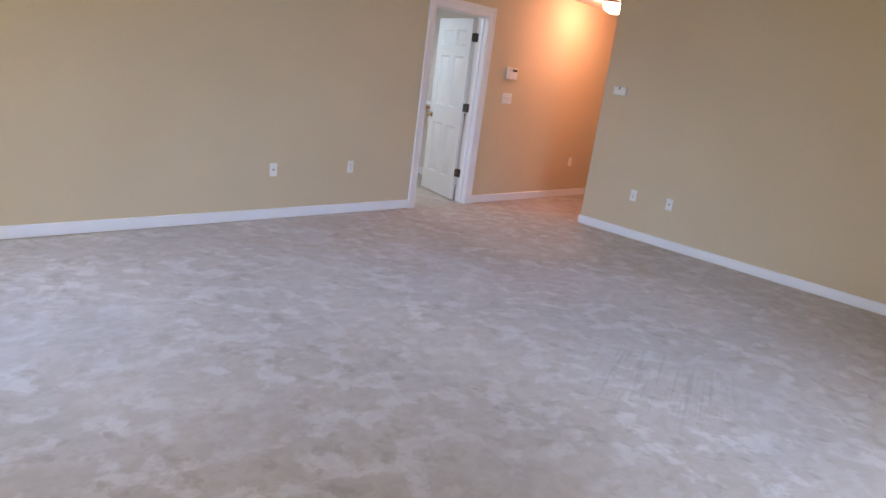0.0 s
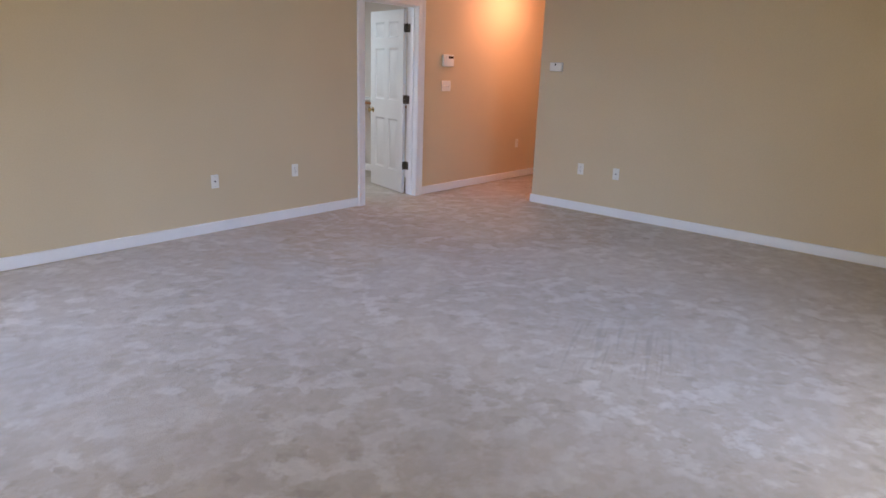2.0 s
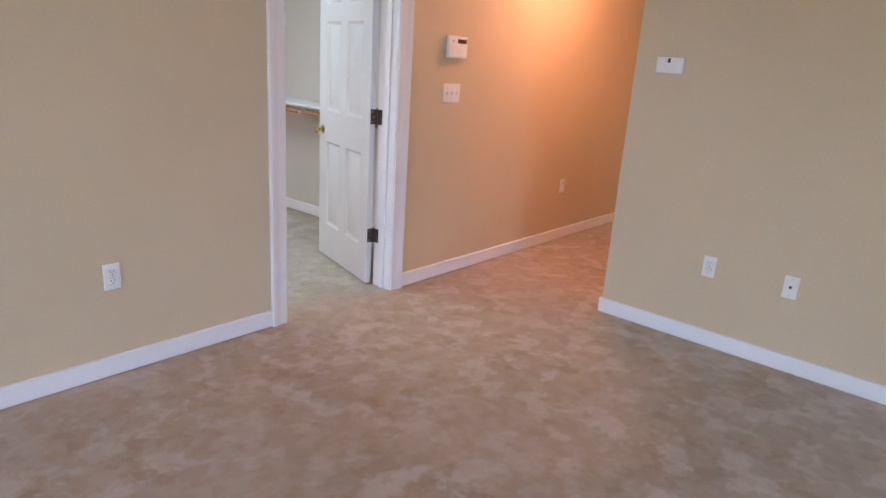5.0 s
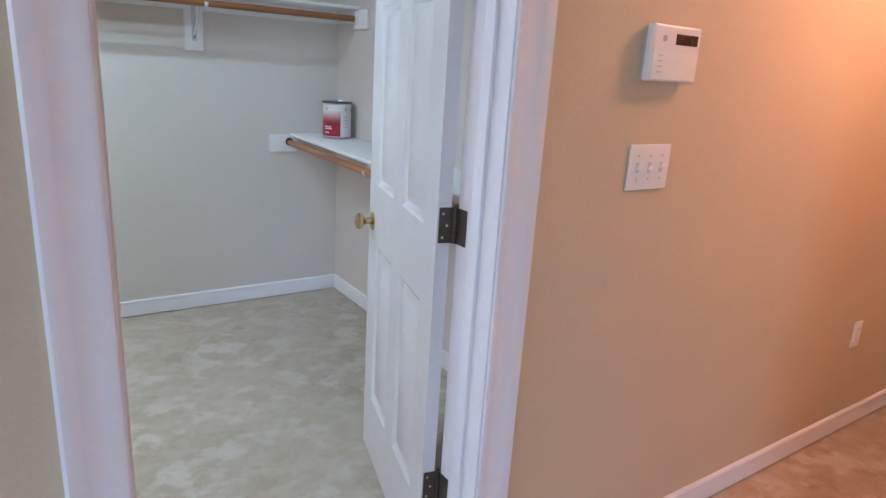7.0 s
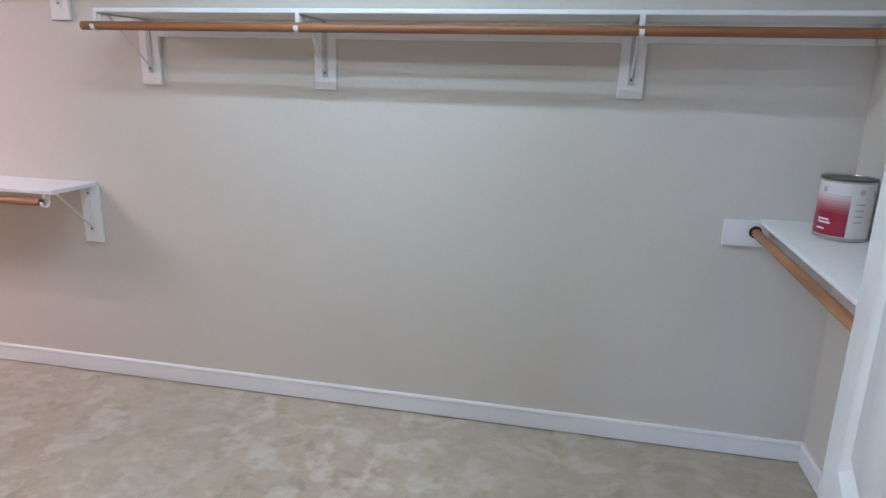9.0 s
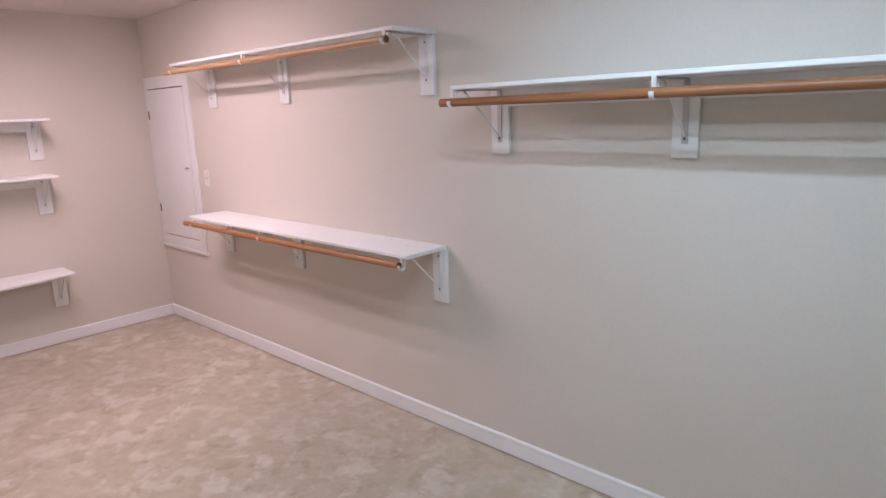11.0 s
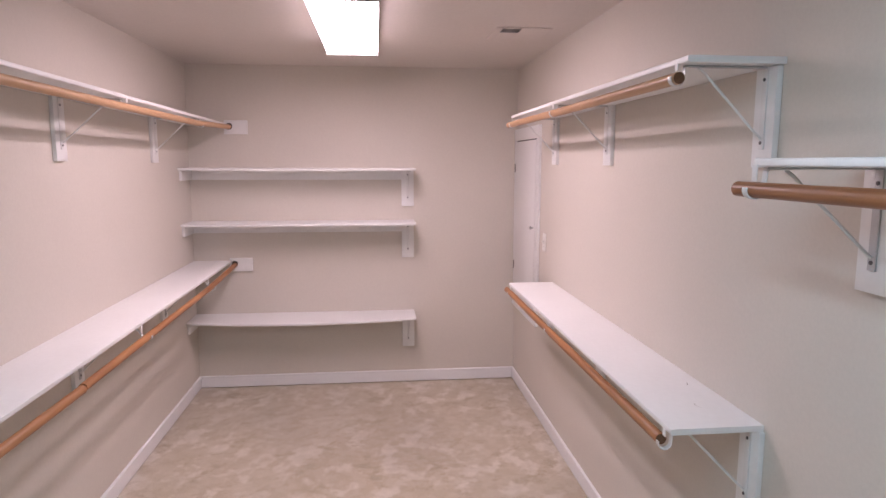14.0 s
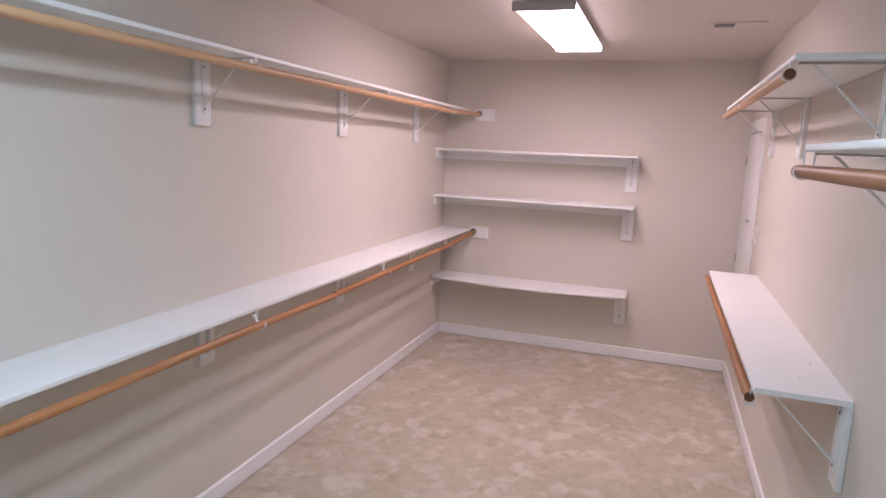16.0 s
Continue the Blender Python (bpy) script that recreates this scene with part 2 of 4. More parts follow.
grey_enamel = material("grey_enamel", (0.52, 0.50, 0.49), 0.45, grain=0.02, cloud=0.04)
rod_wood = wood_material("closet_rod_wood", (0.26, 0.105, 0.042), (0.48, 0.225, 0.092))
red_rod_wood = wood_material("red_brown_rod_wood", (0.20, 0.075, 0.030), (0.38, 0.165, 0.068))
end_grain = material("sawn_end_grain", (0.13, 0.058, 0.028), 0.8, grain=0.2, grain_scale=300, cloud=0.2, cloud_scale=60)
dark_wood = wood_material("dark_red_wood", (0.050, 0.011, 0.007), (0.150, 0.034, 0.020), 0.30)
can_white = material("can_label_white", (0.72, 0.70, 0.70), 0.3, grain=0.02, cloud=0.03)
can_red = material("can_label_red", (0.36, 0.018, 0.045), 0.3, grain=0.03, cloud=0.25, cloud_scale=9)
can_fades = [material("can_label_fade", (0.36 + 0.36 * f, 0.018 + 0.66 * f, 0.045 + 0.63 * f), 0.3, grain=0.03, cloud=0.10, cloud_scale=9) for f in (.06, .16, .30, .48, .68, .86)]
WARM_TUBE, COOL_TUBE = (1.0, 0.770, 0.855), (0.62, 0.81, 1.0)
tube_glow = glowing("fluorescent_diffuser", WARM_TUBE, 13.5)
cool_tube_glow = glowing("cool_fluorescent_diffuser", COOL_TUBE, 8.5)
dome_glow = glowing("warm_glass_dome", (1.0, 0.465, 0.33), 92.0)
glass = glass_material()


# ---- mesh helpers ----
def box(bm, x0, x1, y0, y1, z0, z1, bevel=0.0, segments=2):
    made = bmesh.ops.create_cube(bm, size=1)["verts"]
    for v in made:
        v.co = (x0 + (v.co.x + .5) * (x1 - x0), y0 + (v.co.y + .5) * (y1 - y0), z0 + (v.co.z + .5) * (z1 - z0))
    if bevel:
        edges = list({e for v in made for e in v.link_edges})
        bmesh.ops.bevel(bm, geom=edges, offset=bevel, segments=segments, affect="EDGES", profile=0.6)
    return bm


def tube(bm, points, radius, sides=14, caps=True, flat=1.0):
    """A round or flattened bar along a line of points."""
    points = [Vector(p) for p in points]
    rings = []
    for i, p in enumerate(points):
        way = (points[min(i + 1, len(points) - 1)] - points[max(i - 1, 0)]).normalized()
        side = way.cross(Vector((0, 0, 1)) if abs(way.z) < 0.9 else Vector((1, 0, 0))).normalized()
        up = side.cross(way)
        rings.append([bm.verts.new(p + radius * (math.cos(a) * side + flat * math.sin(a) * up))
                      for a in (2 * math.pi * k / sides for k in range(sides))])
    for a, b in zip(rings, rings[1:]):
        for k in range(sides):
            bm.faces.new((a[k], a[(k + 1) % sides], b[(k + 1) % sides], b[k]))
    if caps:
        bm.faces.new(rings[0])
        bm.faces.new(rings[-1][::-1])
    return bm


def lathe(bm, profile, m=Matrix(), sides=28):
    """A turned body: (radius, height) pairs about the z axis of m."""
    rings = []
    for r, z in profile:
        rings.append([bm.verts.new(m @ Vector((r * math.cos(a), r * math.sin(a), z)))
                      for a in (2 * math.pi * k / sides for k in range(sides))] if r > 1e-5 else [bm.verts.new(m @ Vector((0, 0, z)))])
    for a, b in zip(rings, rings[1:]):
        for k in range(sides):
            loop = [a[k % len(a)], a[(k + 1) % len(a)], b[(k + 1) % len(b)], b[k % len(b)]]
            loop = list(dict.fromkeys(loop))
            if len(loop) > 2:
                bm.faces.new(loop)
    for ring in (rings[0], rings[-1]):
        if len(ring) > 2:
            bm.faces.new(ring)
    return bm


def to_mesh(name, bm, mat):
    bmesh.ops.recalc_face_normals(bm, faces=bm.faces)
    for e in bm.edges:
        e.smooth = len(e.link_faces) == 2 and e.calc_face_angle(0) < radians(38)
    for f in bm.faces:
        f.smooth = True
    me = bpy.data.meshes.new(name)
    bm.to_mesh(me)
    bm.free()
    me.materials.append(mat)
    return me


def part(name, bm, mat, parent=None, label=""):
    """One mesh object, under a thing or a part when a parent is given."""
    ob = new(name, to_mesh(name, bm, mat))
    if parent:
        ob.parent = parent
    return tagged(ob, label)


def thing(name, label, category, m=Matrix(), group=""):
    ob = new(name)
    ob.empty_display_size = 0.05
    ob.matrix_world = m
    return tagged(ob, label, category, group)


def setting(name, bm, mat, label):
    return tagged(part(name, bm, mat), label, kind="structure")


def boxes(*rows):
    bm = bmesh.new()
    for r in rows:
        box(bm, *r)
    return bm


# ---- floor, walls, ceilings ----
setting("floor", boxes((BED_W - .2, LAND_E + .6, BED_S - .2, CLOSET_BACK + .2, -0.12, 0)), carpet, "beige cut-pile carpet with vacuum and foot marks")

bm = boxes((BED_W, OPEN_L - .018, 0, WALL_T / 2, 0, CEILING), (OPEN_R + .018, HALL_E, 0, WALL_T / 2, 0, CEILING),
           (OPEN_L - .018, OPEN_R + .018, 0, WALL_T / 2, OPEN_H + .018, CEILING))
setting("wall_north", bm, tan_paint, "tan painted wall with a closet doorway")
bm = boxes((CLOSET_FAR - .1, OPEN_L - .018, WALL_T / 2, WALL_T, 0, CEILING), (OPEN_R + .018, CLOSET_END + .1, WALL_T / 2, WALL_T, 0, CEILING),
           (OPEN_L - .018, OPEN_R + .018, WALL_T / 2, WALL_T, OPEN_H + .018, CEILING))
setting("wall_closet_south", bm, closet_paint, "off-white painted closet wall beside the doorway")
setting("wall_closet_north", boxes((CLOSET_FAR - .1, CLOSET_END + .1, CLOSET_BACK, CLOSET_BACK + .1, 0, CEILING)), closet_paint, "off-white painted long closet wall")
setting("wall_closet_east", boxes((CLOSET_END, CLOSET_END + .1, WALL_T, CLOSET_BACK, 0, CEILING)), closet_paint, "off-white painted closet end wall")
setting("wall_closet_west", boxes((CLOSET_FAR - .1, CLOSET_FAR, WALL_T, CLOSET_BACK, 0, CEILING)), closet_paint, "off-white painted closet end wall with three shelves")
setting("wall_east", boxes((BED_E, BED_E + .12, BED_S, HALL_S, 0, CEILING), (BED_E + .12, HALL_E, HALL_S - .12, HALL_S, 0, CEILING)), tan_paint, "tan painted wall that turns into the hall")


def holed(axis, at, thick, a, b, lo, hi, sill, head):
    """A wall across x or y, from a to b, with one opening from lo to hi."""
    rows = [(a, lo, 0, CEILING), (hi, b, 0, CEILING), (lo, hi, head, CEILING)] + ([(lo, hi, 0, sill)] if sill > 0 else [])
    return boxes(*[((p, q, at, at + thick, z0, z1) if axis == "y" else (at, at + thick, p, q, z0, z1)) for p, q, z0, z1 in rows])


setting("wall_south", holed("y", BED_S - .12, .12, BED_W - .12, BED_E + .12, WIN_S - 0.9, WIN_S + 0.9, 0.7, 2.15), tan_paint, "tan painted bedroom wall with a window")
setting("wall_west", holed("x", BED_W - .12, .12, BED_S, 0.07, WIN_W - 0.9, WIN_W + 0.9, 0.7, 2.15), tan_paint, "tan painted bedroom wall with a window")
setting("wall_hall_end", holed("x", HALL_E, .12, HALL_S - .12, 0.07, HALL_DOOR_S - .018, HALL_DOOR_N + .018, 0, 2.058), tan_paint, "tan painted wall with a doorway at the hall's end")
setting("wall_landing_east", holed("x", LAND_E, .12, LAND_S, LAND_N, 0.16, 0.94, 0, 2.06), tan_paint, "tan painted landing wall with a white door")
setting("wall_landing_north", holed("y", LAND_N, .12, HALL_E + .12, LAND_E + .12, 4.6, 5.5, 0.7, 2.1), tan_paint, "tan painted landing wall with a window")
setting("wall_landing_corner", boxes((HALL_E, HALL_E + .12, 0.07, LAND_N + .12, 0, CEILING)), tan_paint, "tan painted landing wall")
setting("wall_landing_south", boxes((HALL_E, LAND_E + .12, LAND_S - .12, LAND_S, 0, CEILING)), tan_paint, "tan painted landing wall")
setting("wall_landing_west", boxes((HALL_E, HALL_E + .12, LAND_S, HALL_S - .12, 0, CEILING)), tan_paint, "tan painted landing wall")
setting("wall_landing_closet", boxes((LAND_E + .6, LAND_E + .7, LAND_S, LAND_N, 0, CEILING)), tan_paint, "plain wall behind the landing door")
setting("ceiling_bedroom", boxes((BED_W - .12, BED_E + .12, BED_S - .12, 0.07, CEILING, CEILING + .1)), ceiling_paint, "flat white bedroom ceiling")
setting("ceiling_hall", boxes((BED_E + .12, LAND_E + .7, LAND_S - .12, 0.07, CEILING, CEILING + .1), (HALL_E, LAND_E + .7, 0.07, LAND_N + .12, CEILING, CEILING + .1)), ceiling_paint, "flat white hall ceiling")
setting("ceiling_closet", boxes((CLOSET_FAR - .1, CLOSET_END + .1, 0.07, CLOSET_BACK + .1, CEILING, CEILING + .1)), ceiling_paint, "flat off-white closet ceiling")


def baseboard(x0, y0, x1, y1, label="white painted baseboard with an eased top edge", high=0.096, deep=0.014):
    """A skirting along the line from (x0, y0) to (x1, y1), its body on the left of that way."""
    a, b = Vector((x0, y0, 0)), Vector((x1, y1, 0))
    way = (b - a).normalized()
    out = Vector((-way.y, way.x, 0))
    profile = [(0, .007), (deep * .8, .007), (deep * .8, high - .019), (deep * .74, high - .0165), (deep, high - .0155), (deep * 1.05, high - .011), (deep * .95, high - .006), (deep * .7, high - .002), (deep * .45, high), (0, high)]
    bm = bmesh.new()
    ends = [[bm.verts.new(p + out * d + Vector((0, 0, z))) for d, z in profile] for p in (a, b)]
    n = len(profile)
    for k in range(n):
        bm.faces.new((ends[0][k], ends[0][(k + 1) % n], ends[1][(k + 1) % n], ends[1][k]))
    bm.faces.new(ends[0])
    bm.faces.new(ends[1][::-1])
    return setting("baseboard", bm, trim_paint, label)


CAS = 0.095
baseboard(OPEN_L - .005 - CAS, 0, BED_W, 0)
baseboard(HALL_E, 0, OPEN_R + .005 + CAS, 0)
baseboard(BED_E, BED_S, BED_E, HALL_S + .014)
baseboard(BED_E, HALL_S, HALL_E, HALL_S)
baseboard(CLOSET_END, CLOSET_BACK, CLOSET_FAR, CLOSET_BACK)
baseboard(CLOSET_FAR, CLOSET_BACK - .014, CLOSET_FAR, WALL_T + .014)
baseboard(CLOSET_FAR, WALL_T, OPEN_L - .1, WALL_T)
baseboard(OPEN_R + .1, WALL_T, CLOSET_END, WALL_T)
baseboard(CLOSET_END, WALL_T + .014, CLOSET_END, CLOSET_BACK - .014)
baseboard(BED_W, BED_S, BED_E - .014, BED_S)
baseboard(BED_W, -0.014, BED_W, BED_S + .014)
baseboard(LAND_E, LAND_S, LAND_E, 0.06)


def casing(name, m, width, height, label):
    """Moulded trim round a doorway's two sides and head; m: x along the wall, y out of it."""
    profile = [(0, 0), (0, .009), (.010, .012), (.016, .010), (.040, .012), (.058, .014), (.066, .019), (CAS - .006, .019), (CAS, .014), (CAS, 0)]
    bm = bmesh.new()
    rows = []
    for o, d in profile:
        rows.append([bm.verts.new(m @ Vector(p)) for p in
                     ((-o, d, 0), (-o, d, height + o), (width + o, d, height + o), (width + o, d, 0))])
    n = len(rows)
    for k in range(n):
        for j in range(3):
            bm.faces.new((rows[k][j], rows[k][j + 1], rows[(k + 1) % n][j + 1], rows[(k + 1) % n][j]))
    bm.faces.new([r[0] for r in rows])
    bm.faces.new([r[3] for r in rows][::-1])
    return setting(name, bm, trim_paint, label)


REV = 0.005
casing("trim_closet_doorway", pose(OPEN_L - REV, 0, 0) @ Matrix.Diagonal((1, -1, 1, 1)), OPEN_R - OPEN_L + 2 * REV, OPEN_H + REV, "white moulded door casing")
casing("trim_closet_doorway_inside", pose(OPEN_L - REV, WALL_T, 0), OPEN_R - OPEN_L + 2 * REV, OPEN_H + REV, "white moulded door casing")
bm = boxes((OPEN_L - .018, OPEN_L, 0, WALL_T, 0, OPEN_H), (OPEN_R, OPEN_R + .018, 0, WALL_T, 0, OPEN_H), (OPEN_L - .018, OPEN_R + .018, 0, WALL_T, OPEN_H, OPEN_H + .018),
           (OPEN_L, OPEN_L + .011, .055, .09, 0, OPEN_H, .002), (OPEN_R - .011, OPEN_R, .055, .09, 0, OPEN_H, .002), (OPEN_L + .011, OPEN_R - .011, .055, .09, OPEN_H - .011, OPEN_H, .002))
jamb = setting("door_frame_1", bm, trim_paint, "white painted door jamb with its stop")

casing("trim_hall_doorway", pose(HALL_E, HALL_DOOR_N + REV, 0, 0, 0, -90) @ Matrix.Diagonal((1, -1, 1, 1)), HALL_DOOR_N - HALL_DOOR_S + 2 * REV, 2.045, "white moulded door casing")
bm = boxes((HALL_E, HALL_E + .12, HALL_DOOR_N, HALL_DOOR_N + .018, 0, 2.04), (HALL_E, HALL_E + .12, HALL_DOOR_S - .018, HALL_DOOR_S, 0, 2.04), (HALL_E, HALL_E + .12, HALL_DOOR_S - .018, HALL_DOOR_N + .018, 2.04, 2.058),
           (HALL_E + .05, HALL_E + .085, HALL_DOOR_N - .011, HALL_DOOR_N, 0, 2.04, .002))
jamb_hall = setting("door_frame_2", bm, trim_paint, "white painted jamb of the hall doorway")
bm = boxes((HALL_E + .012, HALL_E + .042, HALL_DOOR_N - .002, HALL_DOOR_N, .905, .965, .0008))
part("strike_plate", bm, brass, jamb_hall)


# ---- six-panel door ----
def hinge_leaf_bm(height=0.09, width=0.036):
    return box(bmesh.new(), -.0015, .0015, 0, width, -height / 2, height / 2, .0012)


def door(name, label, m, width=0.76, height=2.025, thick=0.035, knob=True):
    """A moulded six-panel door; m stands at the hinge pin, the closed leaf runs along -x, its room face at -y."""
    stile, mull = 0.112, 0.10
    y1, y0 = -.009, -.009 - thick
    x1, x0 = -.004, -.004 - width
    cols = [(x0 + stile, (x0 + x1 - mull) / 2), ((x0 + x1 + mull) / 2, x1 - stile)]
    rows = [(.25, .84), (1.05, 1.62), (1.73, 1.905)]
    bm = bmesh.new()
    z0 = 0.012
    zs = [z0] + [v for r in rows for v in r] + [height]
    for a, b in ((x0, cols[0][0]), (cols[1][1], x1)):
        box(bm, a, b, y0, y1, z0, height)
    for a, b in zip(zs[::2], zs[1::2]):
        box(bm, cols[0][0], cols[1][1], y0, y1, a, b)
    for a, b in rows:
        box(bm, cols[0][1], cols[1][0], y0, y1, a, b)
    bmesh.ops.remove_doubles(bm, verts=bm.verts, dist=1e-5)
    lead = tagged(part(name, bm, door_paint), label, kind="structure")
    lead.matrix_world = m
    for cx0, cx1 in cols:
        for rz0, rz1 in rows:
            bm = bmesh.new()
            for side, face in ((-1, y0), (1, y1)):
                steps = [(0, 0.0), (.018, .012), (.022, .0122), (.046, .002)]
                rings = []
                for inset, sink in steps:
                    y = face - side * sink
                    rings.append([bm.verts.new(p) for p in ((cx0 + inset, y, rz0 + inset), (cx1 - inset, y, rz0 + inset), (cx1 - inset, y, rz1 - inset), (cx0 + inset, y, rz1 - inset))])
                for a, b in zip(rings, rings[1:]):
                    for k in range(4):
                        bm.faces.new((a[k], a[(k + 1) % 4], b[(k + 1) % 4], b[k]))
                bm.faces.new(rings[-1])
            part("door_panel", bm, door_paint, lead)
    if knob:
        for side, face in ((-1, y0), (1, y1)):
            k = lathe(bmesh.new(), [(.032, 0), (.032, .003), (.026, .007), (.012, .010), (.0105, .028), (.016, .032), (.025, .038), (.0285, .047), (.027, .056), (.019, .063), (0, .065)],
                      pose(x0 + .058, face, .914, 90 if side < 0 else -90))
            part("door_knob", k, brass, lead, "polished brass round door knob")
        part("latch_plate", box(bmesh.new(), x0 - .001, x0 + .001, (y0 + y1) / 2 - .0125, (y0 + y1) / 2 + .0125, .884, .944), brass, lead)
    for z in (.33, 1.072, 1.83):
        bm = hinge_leaf_bm()
        bmesh.ops.transform(bm, matrix=pose(x1 + .001, y0 + .004, z), verts=bm.verts)
        h = part("hinge", bm, bronze, lead, "dark bronze butt hinge")
        k = bmesh.new()
        for a in range(5):
            tube(k, [(0, 0, z - .045 + a * .018), (0, 0, z - .045 + a * .018 + .0172)], .0062, 14)
        lathe(k, [(.0035, z + .045), (.0055, z + .048), (.0045, z + .052), (0, z + .054)], sides=12)
        part("knuckle", k, bronze, h)
        s = bmesh.new()
        for dz in (-.03, 0, .03):
            tube(s, [(x1 + .0022, y0 + .018 + (.006 if dz == 0 else -.004), z + dz), (x1 + .0034, y0 + .018 + (.006 if dz == 0 else -.004), z + dz)], .0035, 10)
        part("screw", s, steel, h)
    return lead


PIN = (OPEN_R - .004, WALL_T + .009)
door("door_1", "white six-panel closet door standing open into the closet", pose(*PIN, 0, 0, 0, -105))
for z in (.33, 1.072, 1.83):
    bm = boxes((OPEN_R - .0022, OPEN_R - .0002, WALL_T - .036, WALL_T + .002, z - .045, z + .045, .0008))
    part("hinge_leaf", bm, bronze, jamb, "dark bronze hinge leaf let into the jamb")

casing("trim_landing_doorway", pose(LAND_E, .94 + REV, 0, 0, 0, -90) @ Matrix.Diagonal((1, -1, 1, 1)), .78 + 2 * REV, 2.045, "white moulded door casing")
bm = boxes((LAND_E, LAND_E + .12, .16, .178, 0, 2.04), (LAND_E, LAND_E + .12, .922, .94, 0, 2.04), (LAND_E, LAND_E + .12, .16, .94, 2.04, 2.06))
setting("door_frame_3", bm, trim_paint, "white painted jamb of the landing door")
door("door_2", "white six-panel landing door with dark hinges", pose(LAND_E - .005, .184, 0, 0, 0, -80), width=0.735, knob=True)


# ---- windows of the bedroom and the landing ----
def window(name, m, width, height, label):
    """A sash window in its opening; m at the sill's middle, y pointing into the room."""
    w, h = width / 2, height
    bm = boxes((-w, w, -.09, -.03, 0, .05, .003), (-w, w, -.09, -.03, h - .05, h, .003), (-w, -w + .05, -.09, -.03, .05, h - .05, .003), (w - .05, w, -.09, -.03, .05, h - .05, .003), (-w + .05, w - .05, -.085, -.035, h / 2 - .02, h / 2 + .02, .003))
    lead = tagged(part(name, bm, trim_paint), label, kind="structure")
    lead.matrix_world = m
    part("window_sill", box(bmesh.new(), -w - .06, w + .06, -.03, .03, -.025, 0, .004), trim_paint, lead)
    for a, b in ((.05, h / 2 - .02), (h / 2 + .02, h - .05)):
        p = part("pane", box(bmesh.new(), -w + .05, w - .05, -.062, -.058, a, b), glass, lead)
        p.visible_shadow = False
    return lead


window("window_1", pose(WIN_S, BED_S, .7), 1.8, 1.45, "white sash window in the bedroom wall")
window("window_2", pose(BED_W, WIN_W, .7, 0, 0, -90), 1.8, 1.45, "white sash window in the bedroom wall")
window("window_3", pose(5.05, LAND_N, .7, 0, 0, 180), 0.9, 1.4, "white sash window on the landing")


# ---- closet shelving ----
SHELF_T, SHELF_D, ROD_OUT, ROD_R = 0.018, 0.276, 0.278, 0.0168
TO_BACK, TO_LEFT, TO_END, TO_FAR = 180, 0, 90, -90       # turns that set a bracket on each wall


def shelf(label, m, length, depth=SHELF_D, sag=0.0, taper=0.0, cleat=False, ends=(), group="closet shelves"):
    """A painted board; m at its wall edge's left end on the top face, x along the wall, y out of it."""
    t = thing("closet_shelf", label, "shelf", m, group)
    bm = bmesh.new()
    n = 24
    profile = [(0, 0), (depth - .004, 0), (depth - .001, -.002), (depth, -.006), (depth, -SHELF_T + .003), (depth - .003, -SHELF_T), (0, -SHELF_T)]
    rings = [[bm.verts.new((length * i / n, y * (1 + taper * (1 - i / n) / depth) + .001, z - sag * (y / depth) * math.sin(math.pi * i / n))) for y, z in profile] for i in range(n + 1)]
    k = len(profile)
    for a, b in zip(rings, rings[1:]):
        for j in range(k):
            bm.faces.new((a[j], a[(j + 1) % k], b[(j + 1) % k], b[j]))
    bm.faces.new(rings[0])
    bm.faces.new(rings[-1][::-1])
    part("board", bm, shelf_paint, t)
    if cleat:
        part("cleat", box(bmesh.new(), .02, length - .002, .001, .018, -SHELF_T - .072, -SHELF_T - .0005, .002), shelf_paint, t)
    for x in ends:
        part("end_cleat", box(bmesh.new(), min(x, x + .018 if x < .1 else x - .018), max(x, x + .018 if x < .1 else x - .018), .019, depth - .02, -SHELF_T - .072, -SHELF_T - .0005, .002), shelf_paint, t)
    return t


